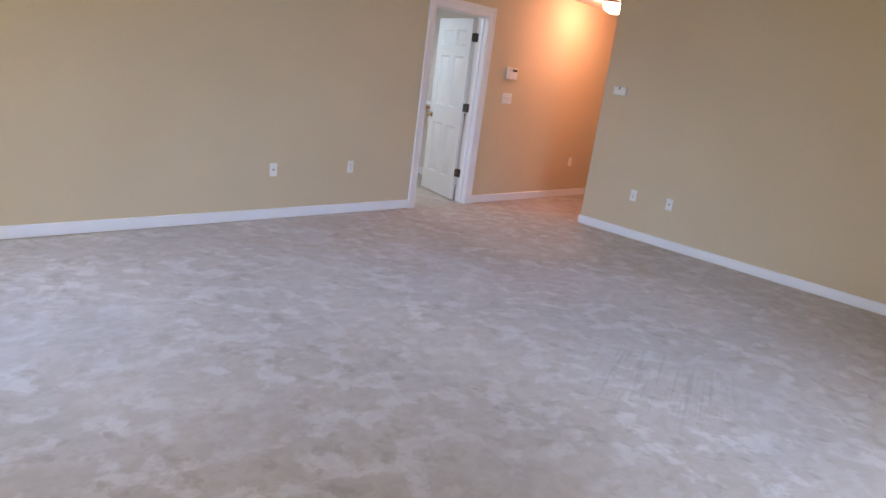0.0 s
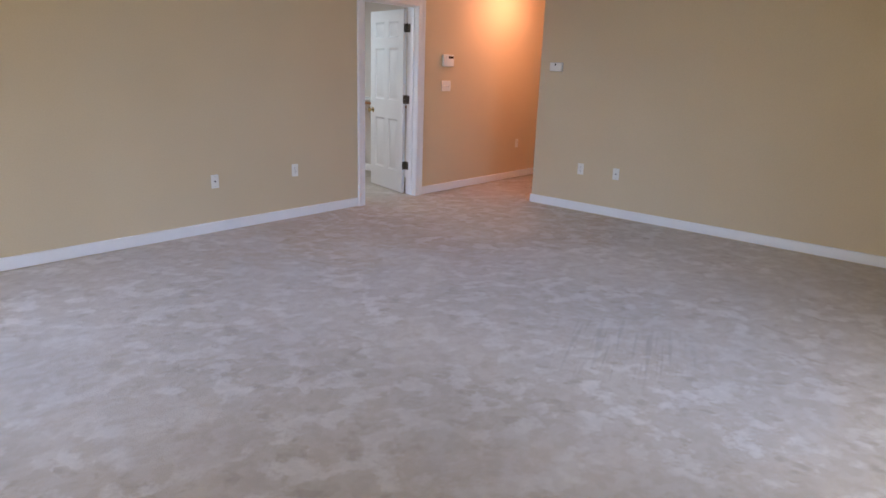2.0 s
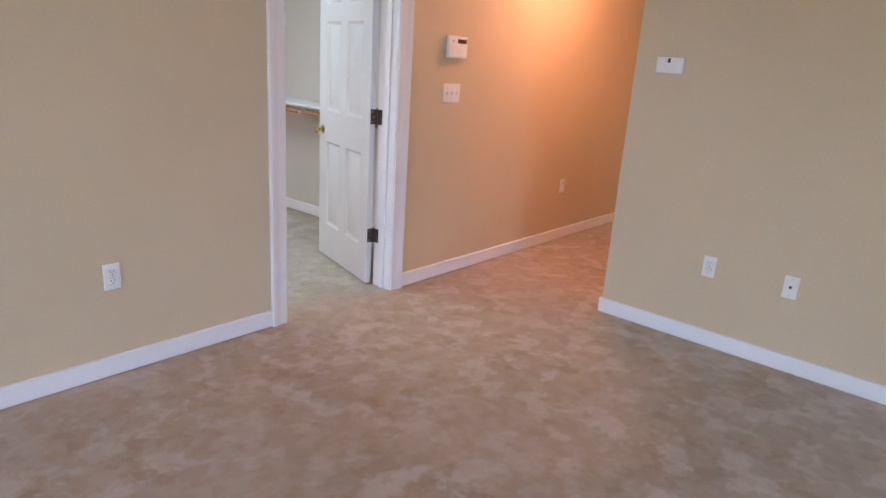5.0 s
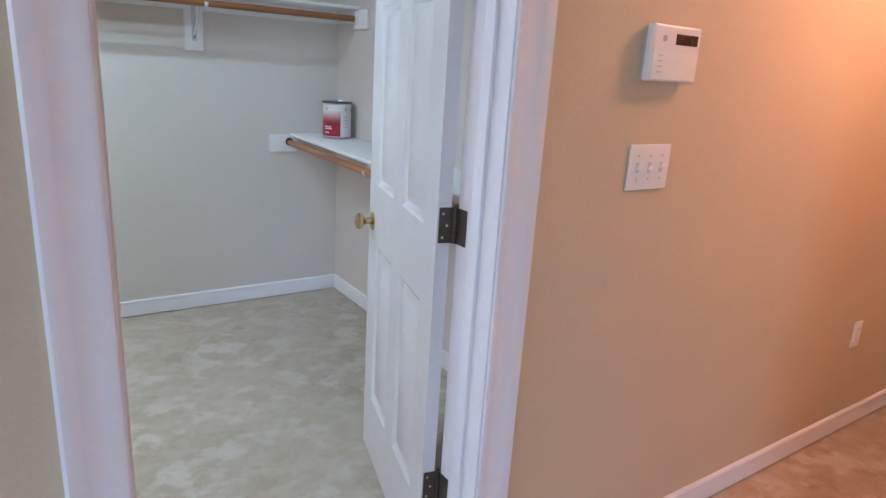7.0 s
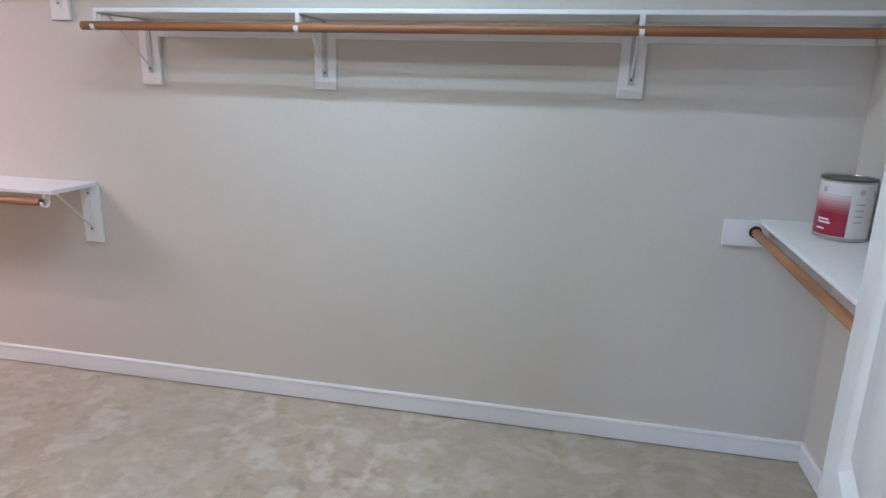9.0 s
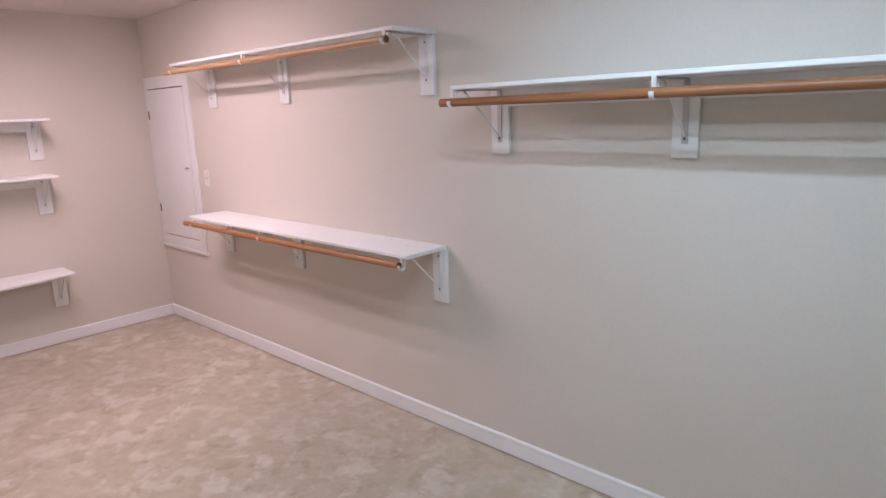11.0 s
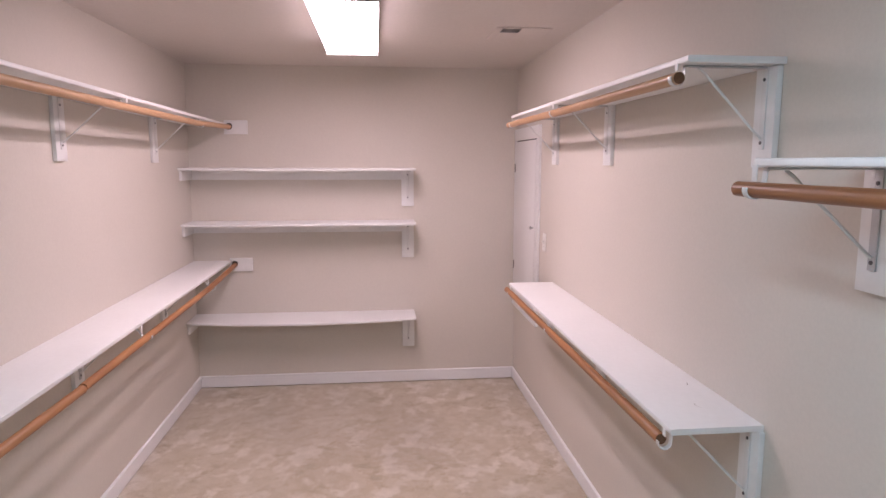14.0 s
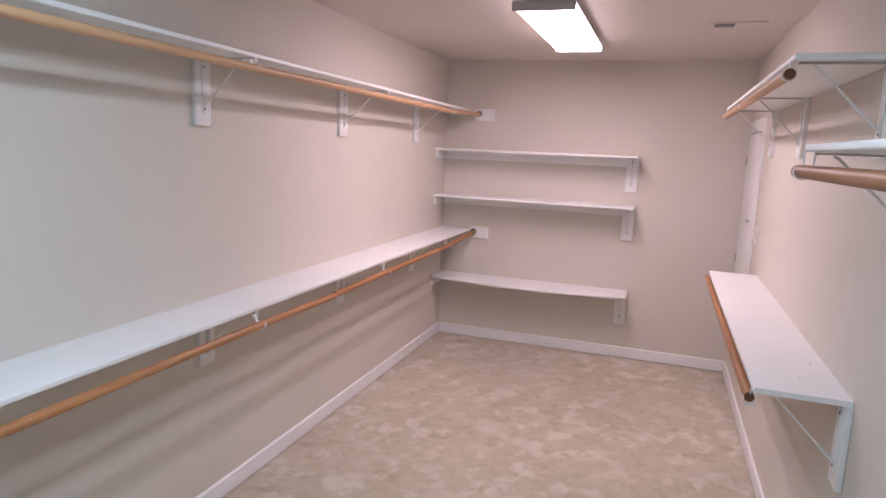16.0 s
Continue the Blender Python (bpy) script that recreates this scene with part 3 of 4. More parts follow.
def bracket(rod=True, drop=0.036, rod_out=None, depth=None, skew=0.0, wall_arm=None):
    """A shelf-and-rod bracket screwed on a backing board, at the wall under a shelf."""
    t = thing("shelf_bracket", "white painted metal shelf and rod bracket on a backing board" if rod else "white painted shelf bracket on a backing board", "bracket", group="closet shelf brackets")
    part("backing_board", box(bmesh.new(), -.047, .047, .001, .019, -.275, -.0005, .002), shelf_paint, t)
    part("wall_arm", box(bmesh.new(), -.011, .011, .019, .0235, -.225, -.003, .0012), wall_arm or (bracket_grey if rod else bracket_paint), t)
    rod_out, depth = rod_out or ROD_OUT, depth or SHELF_D
    out = depth - .02 if rod else .24

    def bent(bm):
        """The arm bent sideways, more the further it reaches out."""
        for v in bm.verts:
            v.co.x += skew * max(0, v.co.y - .0235)
        return bm

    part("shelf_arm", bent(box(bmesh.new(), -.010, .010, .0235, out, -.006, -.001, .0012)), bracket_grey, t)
    part("brace", bent(tube(bmesh.new(), [(0, .025, -.196), (0, .040, -.182), (0, out - .055, -.018), (0, out - .04, -.0075)], .0038, 8)), bracket_paint, t)
    for z in (-.035, -.207):
        part("screw", tube(bmesh.new(), [(0, .0235, z), (0, .0258, z)], .0048, 10), rim_dark, t)
    if rod:
        c = Vector((0, rod_out, -drop))
        r = ROD_R + .0028
        arc = [c + Vector((0, r * math.cos(a), r * math.sin(a))) for a in (radians(165 + k * 15) for k in range(15))]
        bm = bmesh.new()
        rings = []
        line = [Vector((0, out - .012, -.004)), Vector((0, out, -.008))] + arc
        for i, p in enumerate(line):
            way = (line[min(i + 1, len(line) - 1)] - line[max(i - 1, 0)]).normalized()
            nrm = Vector((1, 0, 0)).cross(way)
            rings.append([bm.verts.new(p + Vector((sx * .0085, 0, 0)) + nrm * sn * .0012) for sx, sn in ((-1, -1), (1, -1), (1, 1), (-1, 1))])
        for a, b in zip(rings, rings[1:]):
            for k in range(4):
                bm.faces.new((a[k], a[(k + 1) % 4], b[(k + 1) % 4], b[k]))
        bm.faces.new(rings[0])
        bm.faces.new(rings[-1][::-1])
        part("rod_hook", bent(bm), bracket_paint, t, "white painted rod hook")
        part("front_tab", bent(box(bmesh.new(), -.009, .009, depth + .0015, depth + .004, -max(.012, drop - ROD_R - .002), .004, .0008)), bracket_paint, t)
    return t


def rod(label, m, points, group="closet rods", wood=None, ends=()):
    """A round wooden rod through points given from its left end."""
    t = thing("closet_rod", label, "closet rod", m, group)
    bm = bmesh.new()
    fine = []
    for a, b in zip(points, points[1:]):
        fine += [Vector(a).lerp(Vector(b), k / 6) for k in range(6)]
    fine.append(Vector(points[-1]))
    tube(bm, fine, ROD_R, 20)
    part("rod", bm, wood or rod_wood, t)
    for k in ends:
        p = Vector(points[k])
        d = Vector((-1 if k == 0 else 1, 0, 0))
        part("end_grain", tube(bmesh.new(), [p, p + d * .0012], ROD_R - .0012, 20), end_grain, t, "dark sawn end of the rod")
    return t


def rod_plate(label, m, width=0.165, height=0.102, at=0.04, cup=True):
    """A board with a cup that holds a rod's end; m on the wall at the rod's axis, y out of the wall."""
    t = thing("rod_socket", label, "rod socket", m, "rod sockets")
    part("board", box(bmesh.new(), -at, width - at, .001, .018, -height * .53, height * .47, .004), shelf_paint, t)
    if not cup:
        # flat dark ring: the shade inside the rod's hole, put into colour
        part("hole_shade", lathe(bmesh.new(), [(ROD_R - .001, .0185), (ROD_R + .007, .0185), (ROD_R + .007, .0175)], pose(.003, 0, .004, -90)), slot_dark, t, "dark ring for the shade in a bored hole, larger than the rod")
        return t
    bm = lathe(bmesh.new(), [(ROD_R + .004, .019), (ROD_R + .012, .018), (ROD_R + .012, .024), (ROD_R + .009, .034), (ROD_R + .005, .034)], pose(0, 0, 0, -90))
    part("socket_cup", bm, bracket_paint, t, "white rod socket cup")
    return t


first = bracket(wall_arm=bracket_paint)
deep = bracket(drop=0.050)
low = bracket(drop=0.054, rod_out=0.302)
low_bent = bracket(drop=0.054, rod_out=0.302, skew=-0.24)
bent_over = bracket(skew=-0.24, wall_arm=bracket_paint)
skewed = bracket(drop=0.050, skew=0.17)
wide = bracket(rod_out=0.331, depth=0.320)
plain = bracket(False)


def place_brackets(original, turn, spots):
    for i, spot in enumerate(spots):
        m = pose(*spot, 0, 0, turn)
        if original.get("placed"):
            copy_thing(original, m)
        else:
            original["placed"] = 1
            original.matrix_world = m


YB, YL = CLOSET_BACK, WALL_T
S1, S2, S3, S4, S5, S6 = 1.752, 2.022, 1.000, 1.003, 1.000, 2.025     # top faces of the shelves
U = SHELF_T
RISE = 0.36          # the upper shelf climbs a little towards the doorway

# long single-hang shelf by the closet doorway
shelf("long white painted closet shelf above a wooden rod", pose(CLOSET_END, YB, S1, 0, 0, 180), CLOSET_END + 1.155, cleat=True, ends=(0.0005,))
place_brackets(skewed, TO_BACK, [(-1.104, YB, S1 - U)])
place_brackets(deep, TO_BACK, [(-0.288, YB, S1 - U), (0.942, YB, S1 - U)])
rod("long reddish-brown wooden closet rod", pose(CLOSET_END - .018, YB - ROD_OUT, S1 - U - .050, 0, 0, 180), [(0, 0, 0), (CLOSET_END + 1.19, 0, 0)], wood=red_rod_wood, ends=(-1,))
rod_plate("white painted rod end board on the closet wall", pose(CLOSET_END, YB - ROD_OUT, S1 - U - .050, 0, 0, TO_END), at=.13)
# double-hang shelves on the back wall
shelf("white painted upper shelf above a wooden rod", pose(-1.478, YB, S2, 0, 0, 180), 2.187)
place_brackets(first, TO_BACK, [(-1.537, YB, S2 - U), (-2.741, YB, S2 - U), (-3.628, YB, S2 - U)])
rod("light brown wooden closet rod", pose(-1.522, YB - ROD_OUT, S2 - U - .036, 0, 0, 180), [(0, 0, 0), (1.1, 0, -.003), (2.203, 0, 0)], ends=(0, -1), wood=pale_rod_wood)
scuffed = shelf("white painted lower shelf with a scuffed top", pose(-1.462, YB, S3, 0, 0, 180), 2.193)
place_brackets(first, TO_BACK, [(-1.500, YB, S3 - U), (-2.738, YB, S3 - U), (-3.600, YB, S3 - U)])
rod("orange-brown wooden closet rod", pose(-1.520, YB - ROD_OUT, S3 - U - .036, 0, 0, 180), [(0, 0, 0), (1.1, 0, -.004), (2.19, 0, 0)], ends=(0, -1))
part("scuff_mark", tube(bmesh.new(), [(.145, .112, .0005), (.155, .118, .0005), (.168, .120, .0005), (.178, .116, .0005)], .0012, 6, flat=0.3), grey_print, scuffed, "grey curved scuff mark")
part("scuff_mark", tube(bmesh.new(), [(.335, .060, .0005), (.350, .052, .0005), (.362, .049, .0005)], .0015, 6, flat=0.3), grey_print, scuffed, "grey curved scuff mark")
# shelf on the end wall beside the door
LEAN = 0.45          # the end shelf drops a little towards the door
shelf("white painted shelf with a paint can on it", pose(CLOSET_END, YL, S4, 0, 0, 90) @ pose(0, 0, 0, 0, -LEAN, 0), YB - YL, depth=0.300, taper=0.045)
place_brackets(wide, TO_END, [(CLOSET_END, y, S4 - U + (y - YL) * math.tan(radians(LEAN))) for y in (0.62, 1.55)])
rod("orange-brown wooden closet rod", pose(CLOSET_END - .311, YL, S4 - U - .036, 0, 0, 90) @ pose(0, 0, 0, 0, -LEAN, 0), [(.003, .045, 0), (YB - YL - .018, 0, 0)])
rod_plate("white painted rod end board on the closet wall", pose(CLOSET_END - .311, YB, S4 - U - .036 + .0194, 0, 0, TO_BACK), at=.046, cup=False)
# double-hang shelves on the wall beside the doorway
SPOTS = (-0.33, -1.555, -2.790, -3.980)
shelf("long white painted lower shelf above a sagging rod", pose(CLOSET_FAR, YL, S5), 0.06 - CLOSET_FAR)
place_brackets(low, TO_LEFT, [(x, YL, S5 - U) for x in SPOTS[:2]])
place_brackets(low_bent, TO_LEFT, [(x, YL, S5 - U) for x in SPOTS[2:]])
rod("orange-brown wooden closet rod with a butt joint", pose(CLOSET_FAR + .018, YL + .302, S5 - U - .054), [(0, .003, .040), (.75, 0, .008), (1.95, 0, 0), (2.53, 0, -.004)])
rod("orange-brown wooden closet rod with a butt joint", pose(CLOSET_FAR + .018, YL + .302, S5 - U - .054), [(2.536, 0, -.008), (3.167, 0, -.002), (4.39, 0, 0), (4.76, 0, 0)], ends=(0,))
rod_plate("white painted rod end board on the closet wall", pose(CLOSET_FAR, YL + ROD_OUT + .027, S5 - U - .010, 0, 0, TO_FAR), width=.17, at=.130, cup=False)
shelf("long white painted upper shelf above a wooden rod", pose(CLOSET_FAR, YL, S6, 0, -RISE, 0), 0.06 - CLOSET_FAR)
for original, spots in ((first, SPOTS[:2]), (bent_over, SPOTS[2:])):
    place_brackets(original, TO_LEFT, [(x, YL, S6 - U + (x - CLOSET_FAR) * math.tan(radians(RISE))) for x in spots])
rod("light brown wooden closet rod", pose(CLOSET_FAR + .018, YL + ROD_OUT + .006, S6 - U - .036, 0, -RISE, 0), [(0, .018, .028), (.75, 0, .004), (1.83, 0, -.002), (3.167, 0, -.008), (4.39, 0, -.004), (4.76, 0, -.004)], wood=pale_rod_wood)
rod_plate("white painted rod end board on the closet wall", pose(CLOSET_FAR, YL + ROD_OUT + .027, S6 - U - .008, 0, 0, TO_FAR), width=.17, at=.130, cup=False)
# three short shelves on the far wall
for top, sag in ((1.700, .004), (1.302, .003), (0.588, .022)):
    shelf("short white painted shelf, slightly bowed" if sag > .01 else "short white painted shelf on the closet end wall", pose(CLOSET_FAR, YL, top, 0, 0, -90) @ pose(-(1.815 - YL), 0, 0), 1.815 - YL, .280, sag, cleat=True, ends=(1.815 - YL - .0005,), group="short end shelves")
    place_brackets(plain, TO_FAR, [(CLOSET_FAR, 1.768, top - U)])


# ---- closet light, vent, access door ----
def wrap_light(m, length, glow, color, watts):
    """A wraparound fluorescent fixture with a tube behind each side; m on the ceiling at its middle, x along the tubes."""
    lamp = thing("ceiling_light", "lit fluorescent wraparound light fixture on the closet ceiling", "ceiling light", m, "closet ceiling lights")
    hx, hy = length / 2, .1515
    part("mounting_pan", box(bmesh.new(), -hx + .01, hx - .01, -.085, .085, -.032, -.001, .003), grey_enamel, lamp)
    bm = bmesh.new()
    prof = [(-hy, -.046), (-hy + .004, -.064), (-hy + .016, -.074), (hy - .016, -.074), (hy - .004, -.064), (hy, -.046)]
    ends = [[bm.verts.new((sx * (hx - .004), y, z)) for y, z in prof] for sx in (-1, 1)]
    for k in range(len(prof)):
        j = (k + 1) % len(prof)
        bm.faces.new((ends[0][k], ends[0][j], ends[1][j], ends[1][k]))
    bm.faces.new(ends[0])
    bm.faces.new(ends[1][::-1])
    part("reflector", box(bmesh.new(), -hx + .004, hx - .004, -hy - .001, hy + .001, -.0455, -.0325, .002), trim_paint, lamp, "white metal reflector")
    part("diffuser", bm, glow, lamp, "glowing white acrylic diffuser")
    for sx in (-1, 1):
        part("end_cap", box(bmesh.new(), sx * hx - .004, sx * hx + .004, -hy - .003, hy + .003, -.080, -.034, .002), grey_enamel, lamp, "grey metal end cap")
        part("pan_end", box(bmesh.new(), sx * hx - .006, sx * hx + .002, -.10, .10, -.033, -.001, .002), grey_enamel, lamp)
    for side in (-1, 1):
        tube_lamp = new("fluorescent_tube", bpy.data.lights.new("fluorescent_tube", "AREA"))
        tube_lamp.data.shape, tube_lamp.data.size, tube_lamp.data.size_y = "RECTANGLE", length - .06, .035
        tube_lamp.data.energy, tube_lamp.data.color = watts, color
        tube_lamp.matrix_world = m @ pose(0, side * (hy - .004), -.080, side * 10)
    return lamp


wrap_light(pose(-3.115, 1.397, CEILING), 1.29, tube_glow, WARM_TUBE, 12.6)
wrap_light(pose(-0.05, 1.397, CEILING), 1.29, cool_tube_glow, COOL_TUBE, 10.8)

vent = thing("ceiling_vent", "white metal ceiling vent, part shut, beside the closet light", "vent", pose(-3.415, 2.32, CEILING))
SLOT = (.045, .150, -.112, -.012)                   # open part of the grille
bm = boxes((-.165, .165, -.15, SLOT[2], -.007, -.001, .002), (-.165, .165, SLOT[3], .15, -.007, -.001, .002),
           (-.165, SLOT[0], SLOT[2], SLOT[3], -.007, -.001), (SLOT[1], .165, SLOT[2], SLOT[3], -.007, -.001))
part("frame", bm, ceiling_paint, vent)
part("duct_shade", box(bmesh.new(), *SLOT, -.0025, -.001), slot_dark, vent)
for k in range(5):
    b = box(bmesh.new(), -.006, .006, SLOT[2], SLOT[3], -.0006, .0006)
    bmesh.ops.transform(b, matrix=pose(.056 + k * .021, 0, -.0055, 0, 40), verts=b.verts)
    part("slat", b, grey_enamel, vent)
PX0, PX1, PZ0, PZ1 = CLOSET_FAR + .006, -3.985, 0.625, 1.992
pan = thing("access_door", "white painted wooden access door in a flat trim frame", "access door", pose(0, YB, 0, 0, 0, 0))
for r in ((PX0, -4.690, PZ0, PZ1), (-4.060, PX1, PZ0, PZ1), (-4.690, -4.060, 1.905, PZ1), (-4.690, -4.060, PZ0 + .02, .728)):
    part("trim_board", box(bmesh.new(), r[0], r[1], -.017, -.001, r[2], r[3], .002), shelf_paint, pan)
part("sill_board", box(bmesh.new(), PX0, PX1 + .01, -.024, -.001, PZ0 - .002, PZ0 + .0195, .003), shelf_paint, pan)
part("backing", box(bmesh.new(), -4.690, -4.060, -.004, -.001, .728, 1.905), slot_dark, pan)
leaf = part("leaf", box(bmesh.new(), -4.686, -4.064, -.020, -.0045, .736, 1.896, .002), shelf_paint, pan)
part("knob", lathe(bmesh.new(), [(.006, 0), (.005, .010), (.011, .016), (.012, .022), (.007, .027), (0, .028)], pose(-4.098, -.020, 1.295, 90), 16), steel, leaf)
for z in (.95, 1.70):
    part("hinge", box(bmesh.new(), -4.697, -4.681, -.0235, -.0172, z - .032, z + .032, .001), bronze, leaf)


# ---- switches, sockets and controls on the walls ----
def plate(name, label, category, m, width=.07, height=.116, group=""):
    """A wall plate; m on the wall at its middle, y out of the wall."""
    t = thing(name, label, category, m, group)
    part("plate", box(bmesh.new(), -width / 2, width / 2, .0005, .0065, -height / 2, height / 2, .0035, 3), plastic, t)
    return t


def outlet(m):
    t = plate("power_outlet", "white duplex power outlet on the painted wall", "outlet", m, group="power outlets")
    for z in (-.0195, .0195):
        face = part("socket_face", box(bmesh.new(), -.017, .017, .0065, .0085, z - .0145, z + .0145, .004, 3), plastic, t)
        for x in (-.0065, .0065):
            part("slot", box(bmesh.new(), x - .0012, x + .0012, .0083, .0089, z - .001, z + .008), slot_dark, face)
        part("ground_hole", tube(bmesh.new(), [(0, .0083, z - .0075), (0, .0089, z - .0075)], .0026, 10), slot_dark, face)
    part("screw", tube(bmesh.new(), [(0, .0065, 0), (0, .0075, 0)], .003, 10), steel, t)


def jack(m):
    t = plate("cable_jack", "white cable jack plate with a dark centre hole", "jack", m, group="cable jacks")
    part("connector", lathe(bmesh.new(), [(.0075, .0065), (.0075, .009), (.005, .0095), (.005, .015), (.003, .015)], pose(0, 0, 0, -90), 14), bronze, t)
    for z in (-.042, .042):
        part("screw", tube(bmesh.new(), [(0, .0065, z), (0, .0075, z)], .003, 10), steel, t)


def switch(m, gangs=1, width=.07):
    t = plate("light_switch", "white three-gang toggle switch plate" if gangs == 3 else "white single toggle switch plate", "light switch", m, width, .118, "light switches")
    for g in range(gangs):
        x = (g - (gangs - 1) / 2) * .046
        part("toggle_frame", box(bmesh.new(), x - .0065, x + .0065, .0062, .0078, -.0135, .0135, .001), shade_plastic, t)
        b = box(bmesh.new(), -.0042, .0042, 0, .013, -.005, .005, .0015)
        bmesh.ops.transform(b, matrix=pose(x, .006, 0, 22 if g != 1 else -22), verts=b.verts)
        part("toggle", b, plastic, t)
        for z in (-.03, .03):
            part("screw", tube(bmesh.new(), [(x, .0065, z), (x, .0074, z)], .003, 10), steel, t)


ON_NORTH = lambda x, z: pose(x, 0, z, 0, 0, 180)
ON_EAST = lambda y, z: pose(BED_E, y, z, 0, 0, 90)
jack(ON_NORTH(-1.490, .442))
outlet(ON_NORTH(-0.672, .458))
outlet(ON_NORTH(2.972, .473))
switch(ON_NORTH(1.464, 1.227), 3, .158)
switch(ON_NORTH(4.10, 1.238))
outlet(ON_EAST(-1.676, .450))
jack(ON_EAST(-2.079, .447))
outlet(ON_EAST(-4.44, .436))
switch(pose(-3.858, YB, 1.226, 0, 0, 180))

key = thing("alarm_keypad", "white wall keypad with a dark display", "keypad", ON_NORTH(1.468, 1.508))
part("back_plate", box(bmesh.new(), -.085, .085, .0005, .010, -.062, .062, .003), grey_enamel, key)
part("housing", box(bmesh.new(), -.090, .090, .010, .032, -.066, .066, .006, 3), plastic, key)
part("display", box(bmesh.new(), -.078, .006, .0315, .0330, .022, .047, .001), dark_plastic, key)
part("flap", box(bmesh.new(), -.086, .086, .0315, .0345, -.062, .008, .002), plastic, key)
for k in range(4):
    part("key_mark", box(bmesh.new(), .050, .066, .0340, .0350, -.006 - k * .013, -.004 - k * .013), grey_print, key)
part("logo_mark", lathe(bmesh.new(), [(.008, .0318), (.008, .0324), (0, .0324)], pose(.048, 0, .034, -90), 16), grey_print, key)

th = thing("thermostat", "small white wall thermostat with a dark window", "thermostat", ON_EAST(-1.290, 1.474))
part("base", box(bmesh.new(), -.076, .076, .0005, .008, -.045, .045, .004), grey_enamel, th)
part("cover", box(bmesh.new(), -.072, .072, .008, .028, -.041, .041, .006, 3), plastic, th)
part("window", box(bmesh.new(), -.004, .012, .0275, .0290, .012, .034, .001), slot_dark, th)
part("side_panel", box(bmesh.new(), .020, .058, .0275, .0295, -.028, .026, .002), plastic, th)

# hall ceiling light
hall = thing("ceiling_light", "lit warm frosted glass dome light on the hall ceiling", "ceiling light", pose(2.50, -0.55, CEILING))
part("canopy", lathe(bmesh.new(), [(.150, -.001), (.150, -.014), (.143, -.022), (.06, -.024)], sides=40), bronze, hall)
part("glass_dome", lathe(bmesh.new(), [(.140, -.0225), (.138, -.050), (.120, -.088), (.085, -.114), (.045, -.127), (.010, -.130)], sides=40), dome_glow, hall, "glowing frosted glass dome")
part("finial", lathe(bmesh.new(), [(.010, -.130), (.012, -.135), (.009, -.141), (.004, -.147), (0, -.149)], sides=16), bronze, hall)

# ---- paint can on the end shelf ----
CAN = pose(1.668, 2.385, S4 + (2.385 - YL) * math.tan(radians(LEAN)), 0, 0, 0)
CAN = CAN @ Matrix.Diagonal((1.0, 1.0, 1.09, 1.0))
can = thing("paint_can", "gallon paint can with a red and white label", "paint can", CAN)
part("body", lathe(bmesh.new(), [(0, .001), (.079, .001), (.083, .003), (.083, .007), (.081, .009), (.081, .181), (.083, .184), (.083, .190), (.078, .191), (.076, .186), (.073, .184)], sides=48), steel, can, "shiny tin body")
part("rim", lathe(bmesh.new(), [(.0835, .1835), (.0845, .187), (.0835, .1912), (.0795, .1918), (.0785, .189)], sides=48), rim_dark, can, "dark tin rim")
part("lid", lathe(bmesh.new(), [(.073, .1845), (.070, .188), (.064, .188), (.062, .185), (0, .185)], sides=40), grey_enamel, can, "dull paint-stained lid")


def wrap(a0, a1, z0, z1, radius=.0818, steps=20):
    """A strip of label round the can."""
    bm = bmesh.new()
    rows = [[bm.verts.new(((r) * math.cos(a), (r) * math.sin(a), z)) for z in (z0, z1)] for r in (radius, radius - .0006) for a in (radians(a0 + (a1 - a0) * k / steps) for k in range(steps + 1))]
    n = steps + 1
    for k in range(steps):
        bm.faces.new((rows[k][0], rows[k + 1][0], rows[k + 1][1], rows[k][1]))
        bm.faces.new((rows[n + k][0], rows[n + k][1], rows[n + k + 1][1], rows[n + k + 1][0]))
    return bm


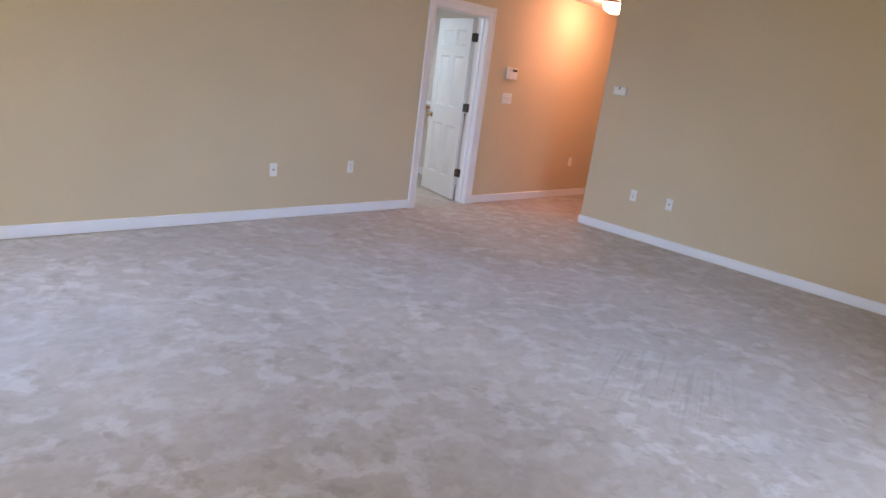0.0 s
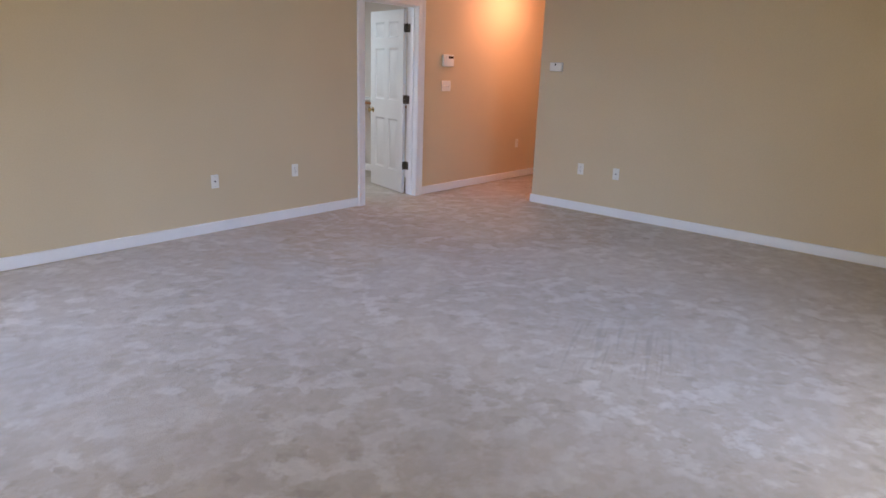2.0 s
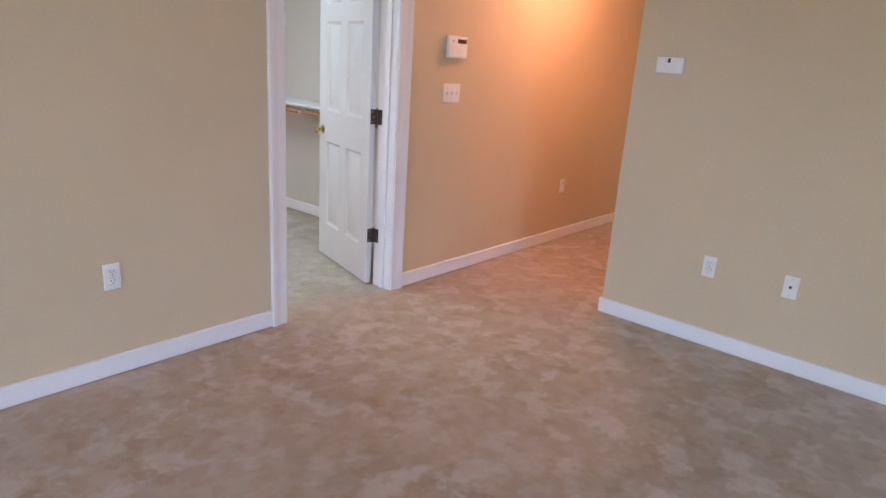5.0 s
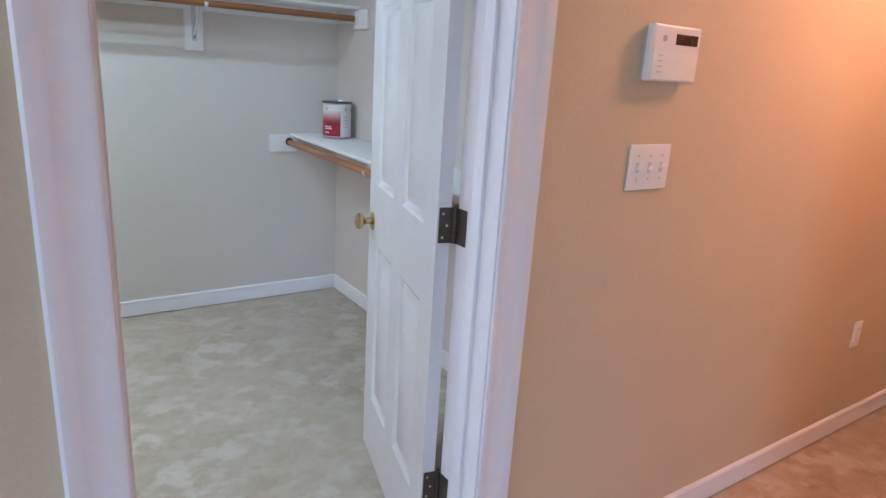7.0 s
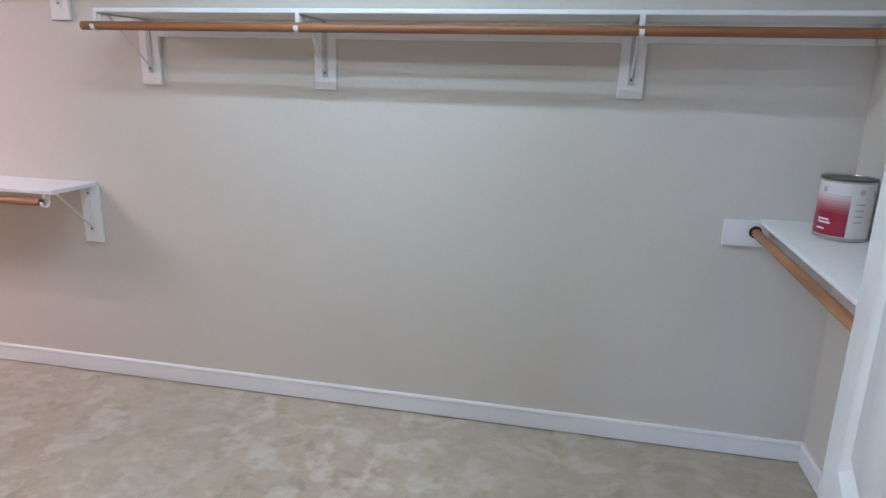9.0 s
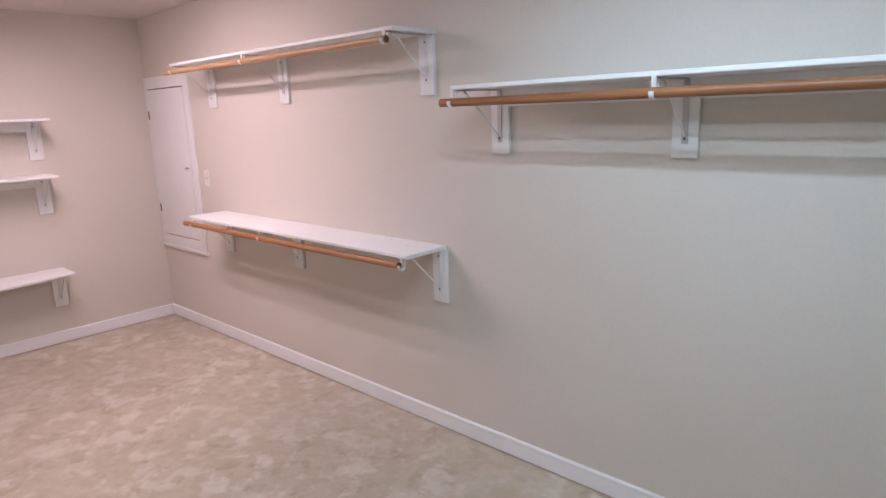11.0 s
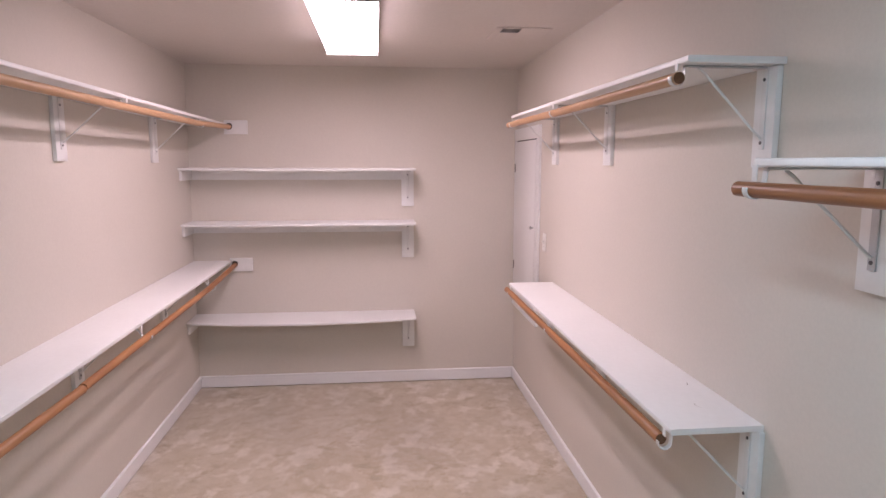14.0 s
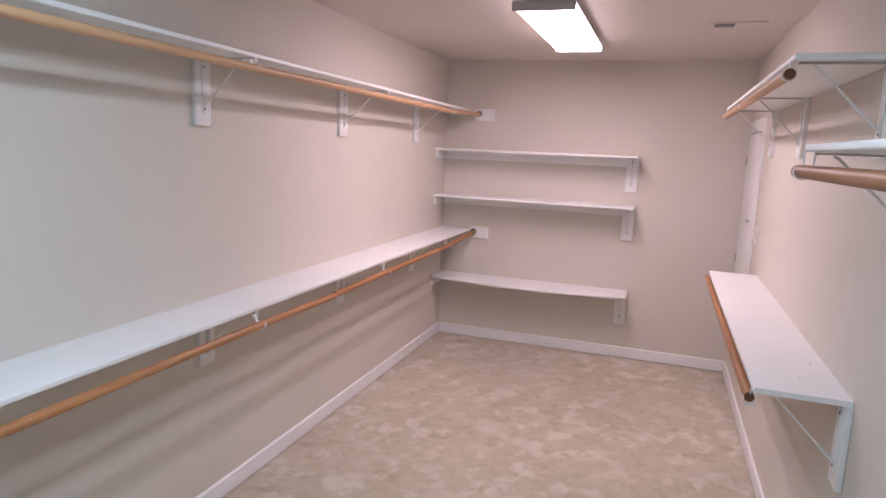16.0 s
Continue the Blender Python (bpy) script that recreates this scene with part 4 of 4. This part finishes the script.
FACE = 244          # heading of the label's red field
label = part("paper_label", wrap(FACE - 95, FACE + 95, .012, .178), can_white, can, "white paper label")
part("red_field", wrap(FACE - 84, FACE + 16, .014, .088, .0823), can_red, label)
for k in range(6):
    part("fade_band", wrap(FACE - 84, FACE + 16, .0882 + k * .009, .0970 + k * .009, .0823), can_fades[k], label)
for z, w in ((.060, 30), (.050, 34), (.030, 22)):
    part("print_bar", wrap(FACE - 52, FACE - 52 + w, z, z + .006, .0827, 8), can_white, label)
for a in (FACE - 44, FACE + 38):
    part("print_mark", wrap(a - 5, a + 5, .146, .162, .0827, 6), grey_print, label)
for k in range(4):
    part("print_bar", wrap(FACE + 28, FACE + 48, .06 + k * .018, .064 + k * .018, .0827, 6), grey_print, label)
for a in (FACE + 75, FACE - 105):
    part("bail_ear", lathe(bmesh.new(), [(.009, .081), (.009, .086), (.005, .088), (0, .088)], pose(0, 0, .15) @ pose(0, 0, 0, 0, 0, a) @ pose(0, 0, 0, 0, 90, 0), 14), steel, can)

# ---- dark wooden stand on the landing ----
stand = thing("wooden_stand", "dark red-brown wooden stand with turned finial posts", "stand", pose(5.52, -0.23, 0))
for x, y in ((-.16, .10), (.16, .10), (-.16, -.36), (.16, -.36)):
    h = .93 if x < 0 else 1.12
    part("post", lathe(bmesh.new(), [(.030, .001), (.036, .05), (.030, .11), (.037, .18), (.037, .90), (.022, h - .02), (.030, h), (.018, h + .02), (.034, h + .05), (.026, h + .075), (0, h + .085)], pose(x, y, 0), 16), dark_wood, stand, "turned post with a ball finial")
part("top_rail", box(bmesh.new(), -.185, -.135, -.42, .14, .90, .945, .010), dark_wood, stand)
part("front_panel", box(bmesh.new(), -.170, -.150, -.34, .085, .42, .90, .004), dark_wood, stand)
part("shelf", box(bmesh.new(), -.145, .18, -.35, .09, .40, .425, .004), dark_wood, stand)
part("back_rail", box(bmesh.new(), .145, .175, -.34, .08, .95, 1.02, .006), dark_wood, stand)
for z in (.06, .20):
    part("stretcher", box(bmesh.new(), -.175, -.145, -.34, .08, z, z + .065, .006), dark_wood, stand)
for k in range(4):
    part("slat", box(bmesh.new(), -.168, -.152, -.30 + k * .1, -.262 + k * .1, .265, .40, .003), dark_wood, stand)
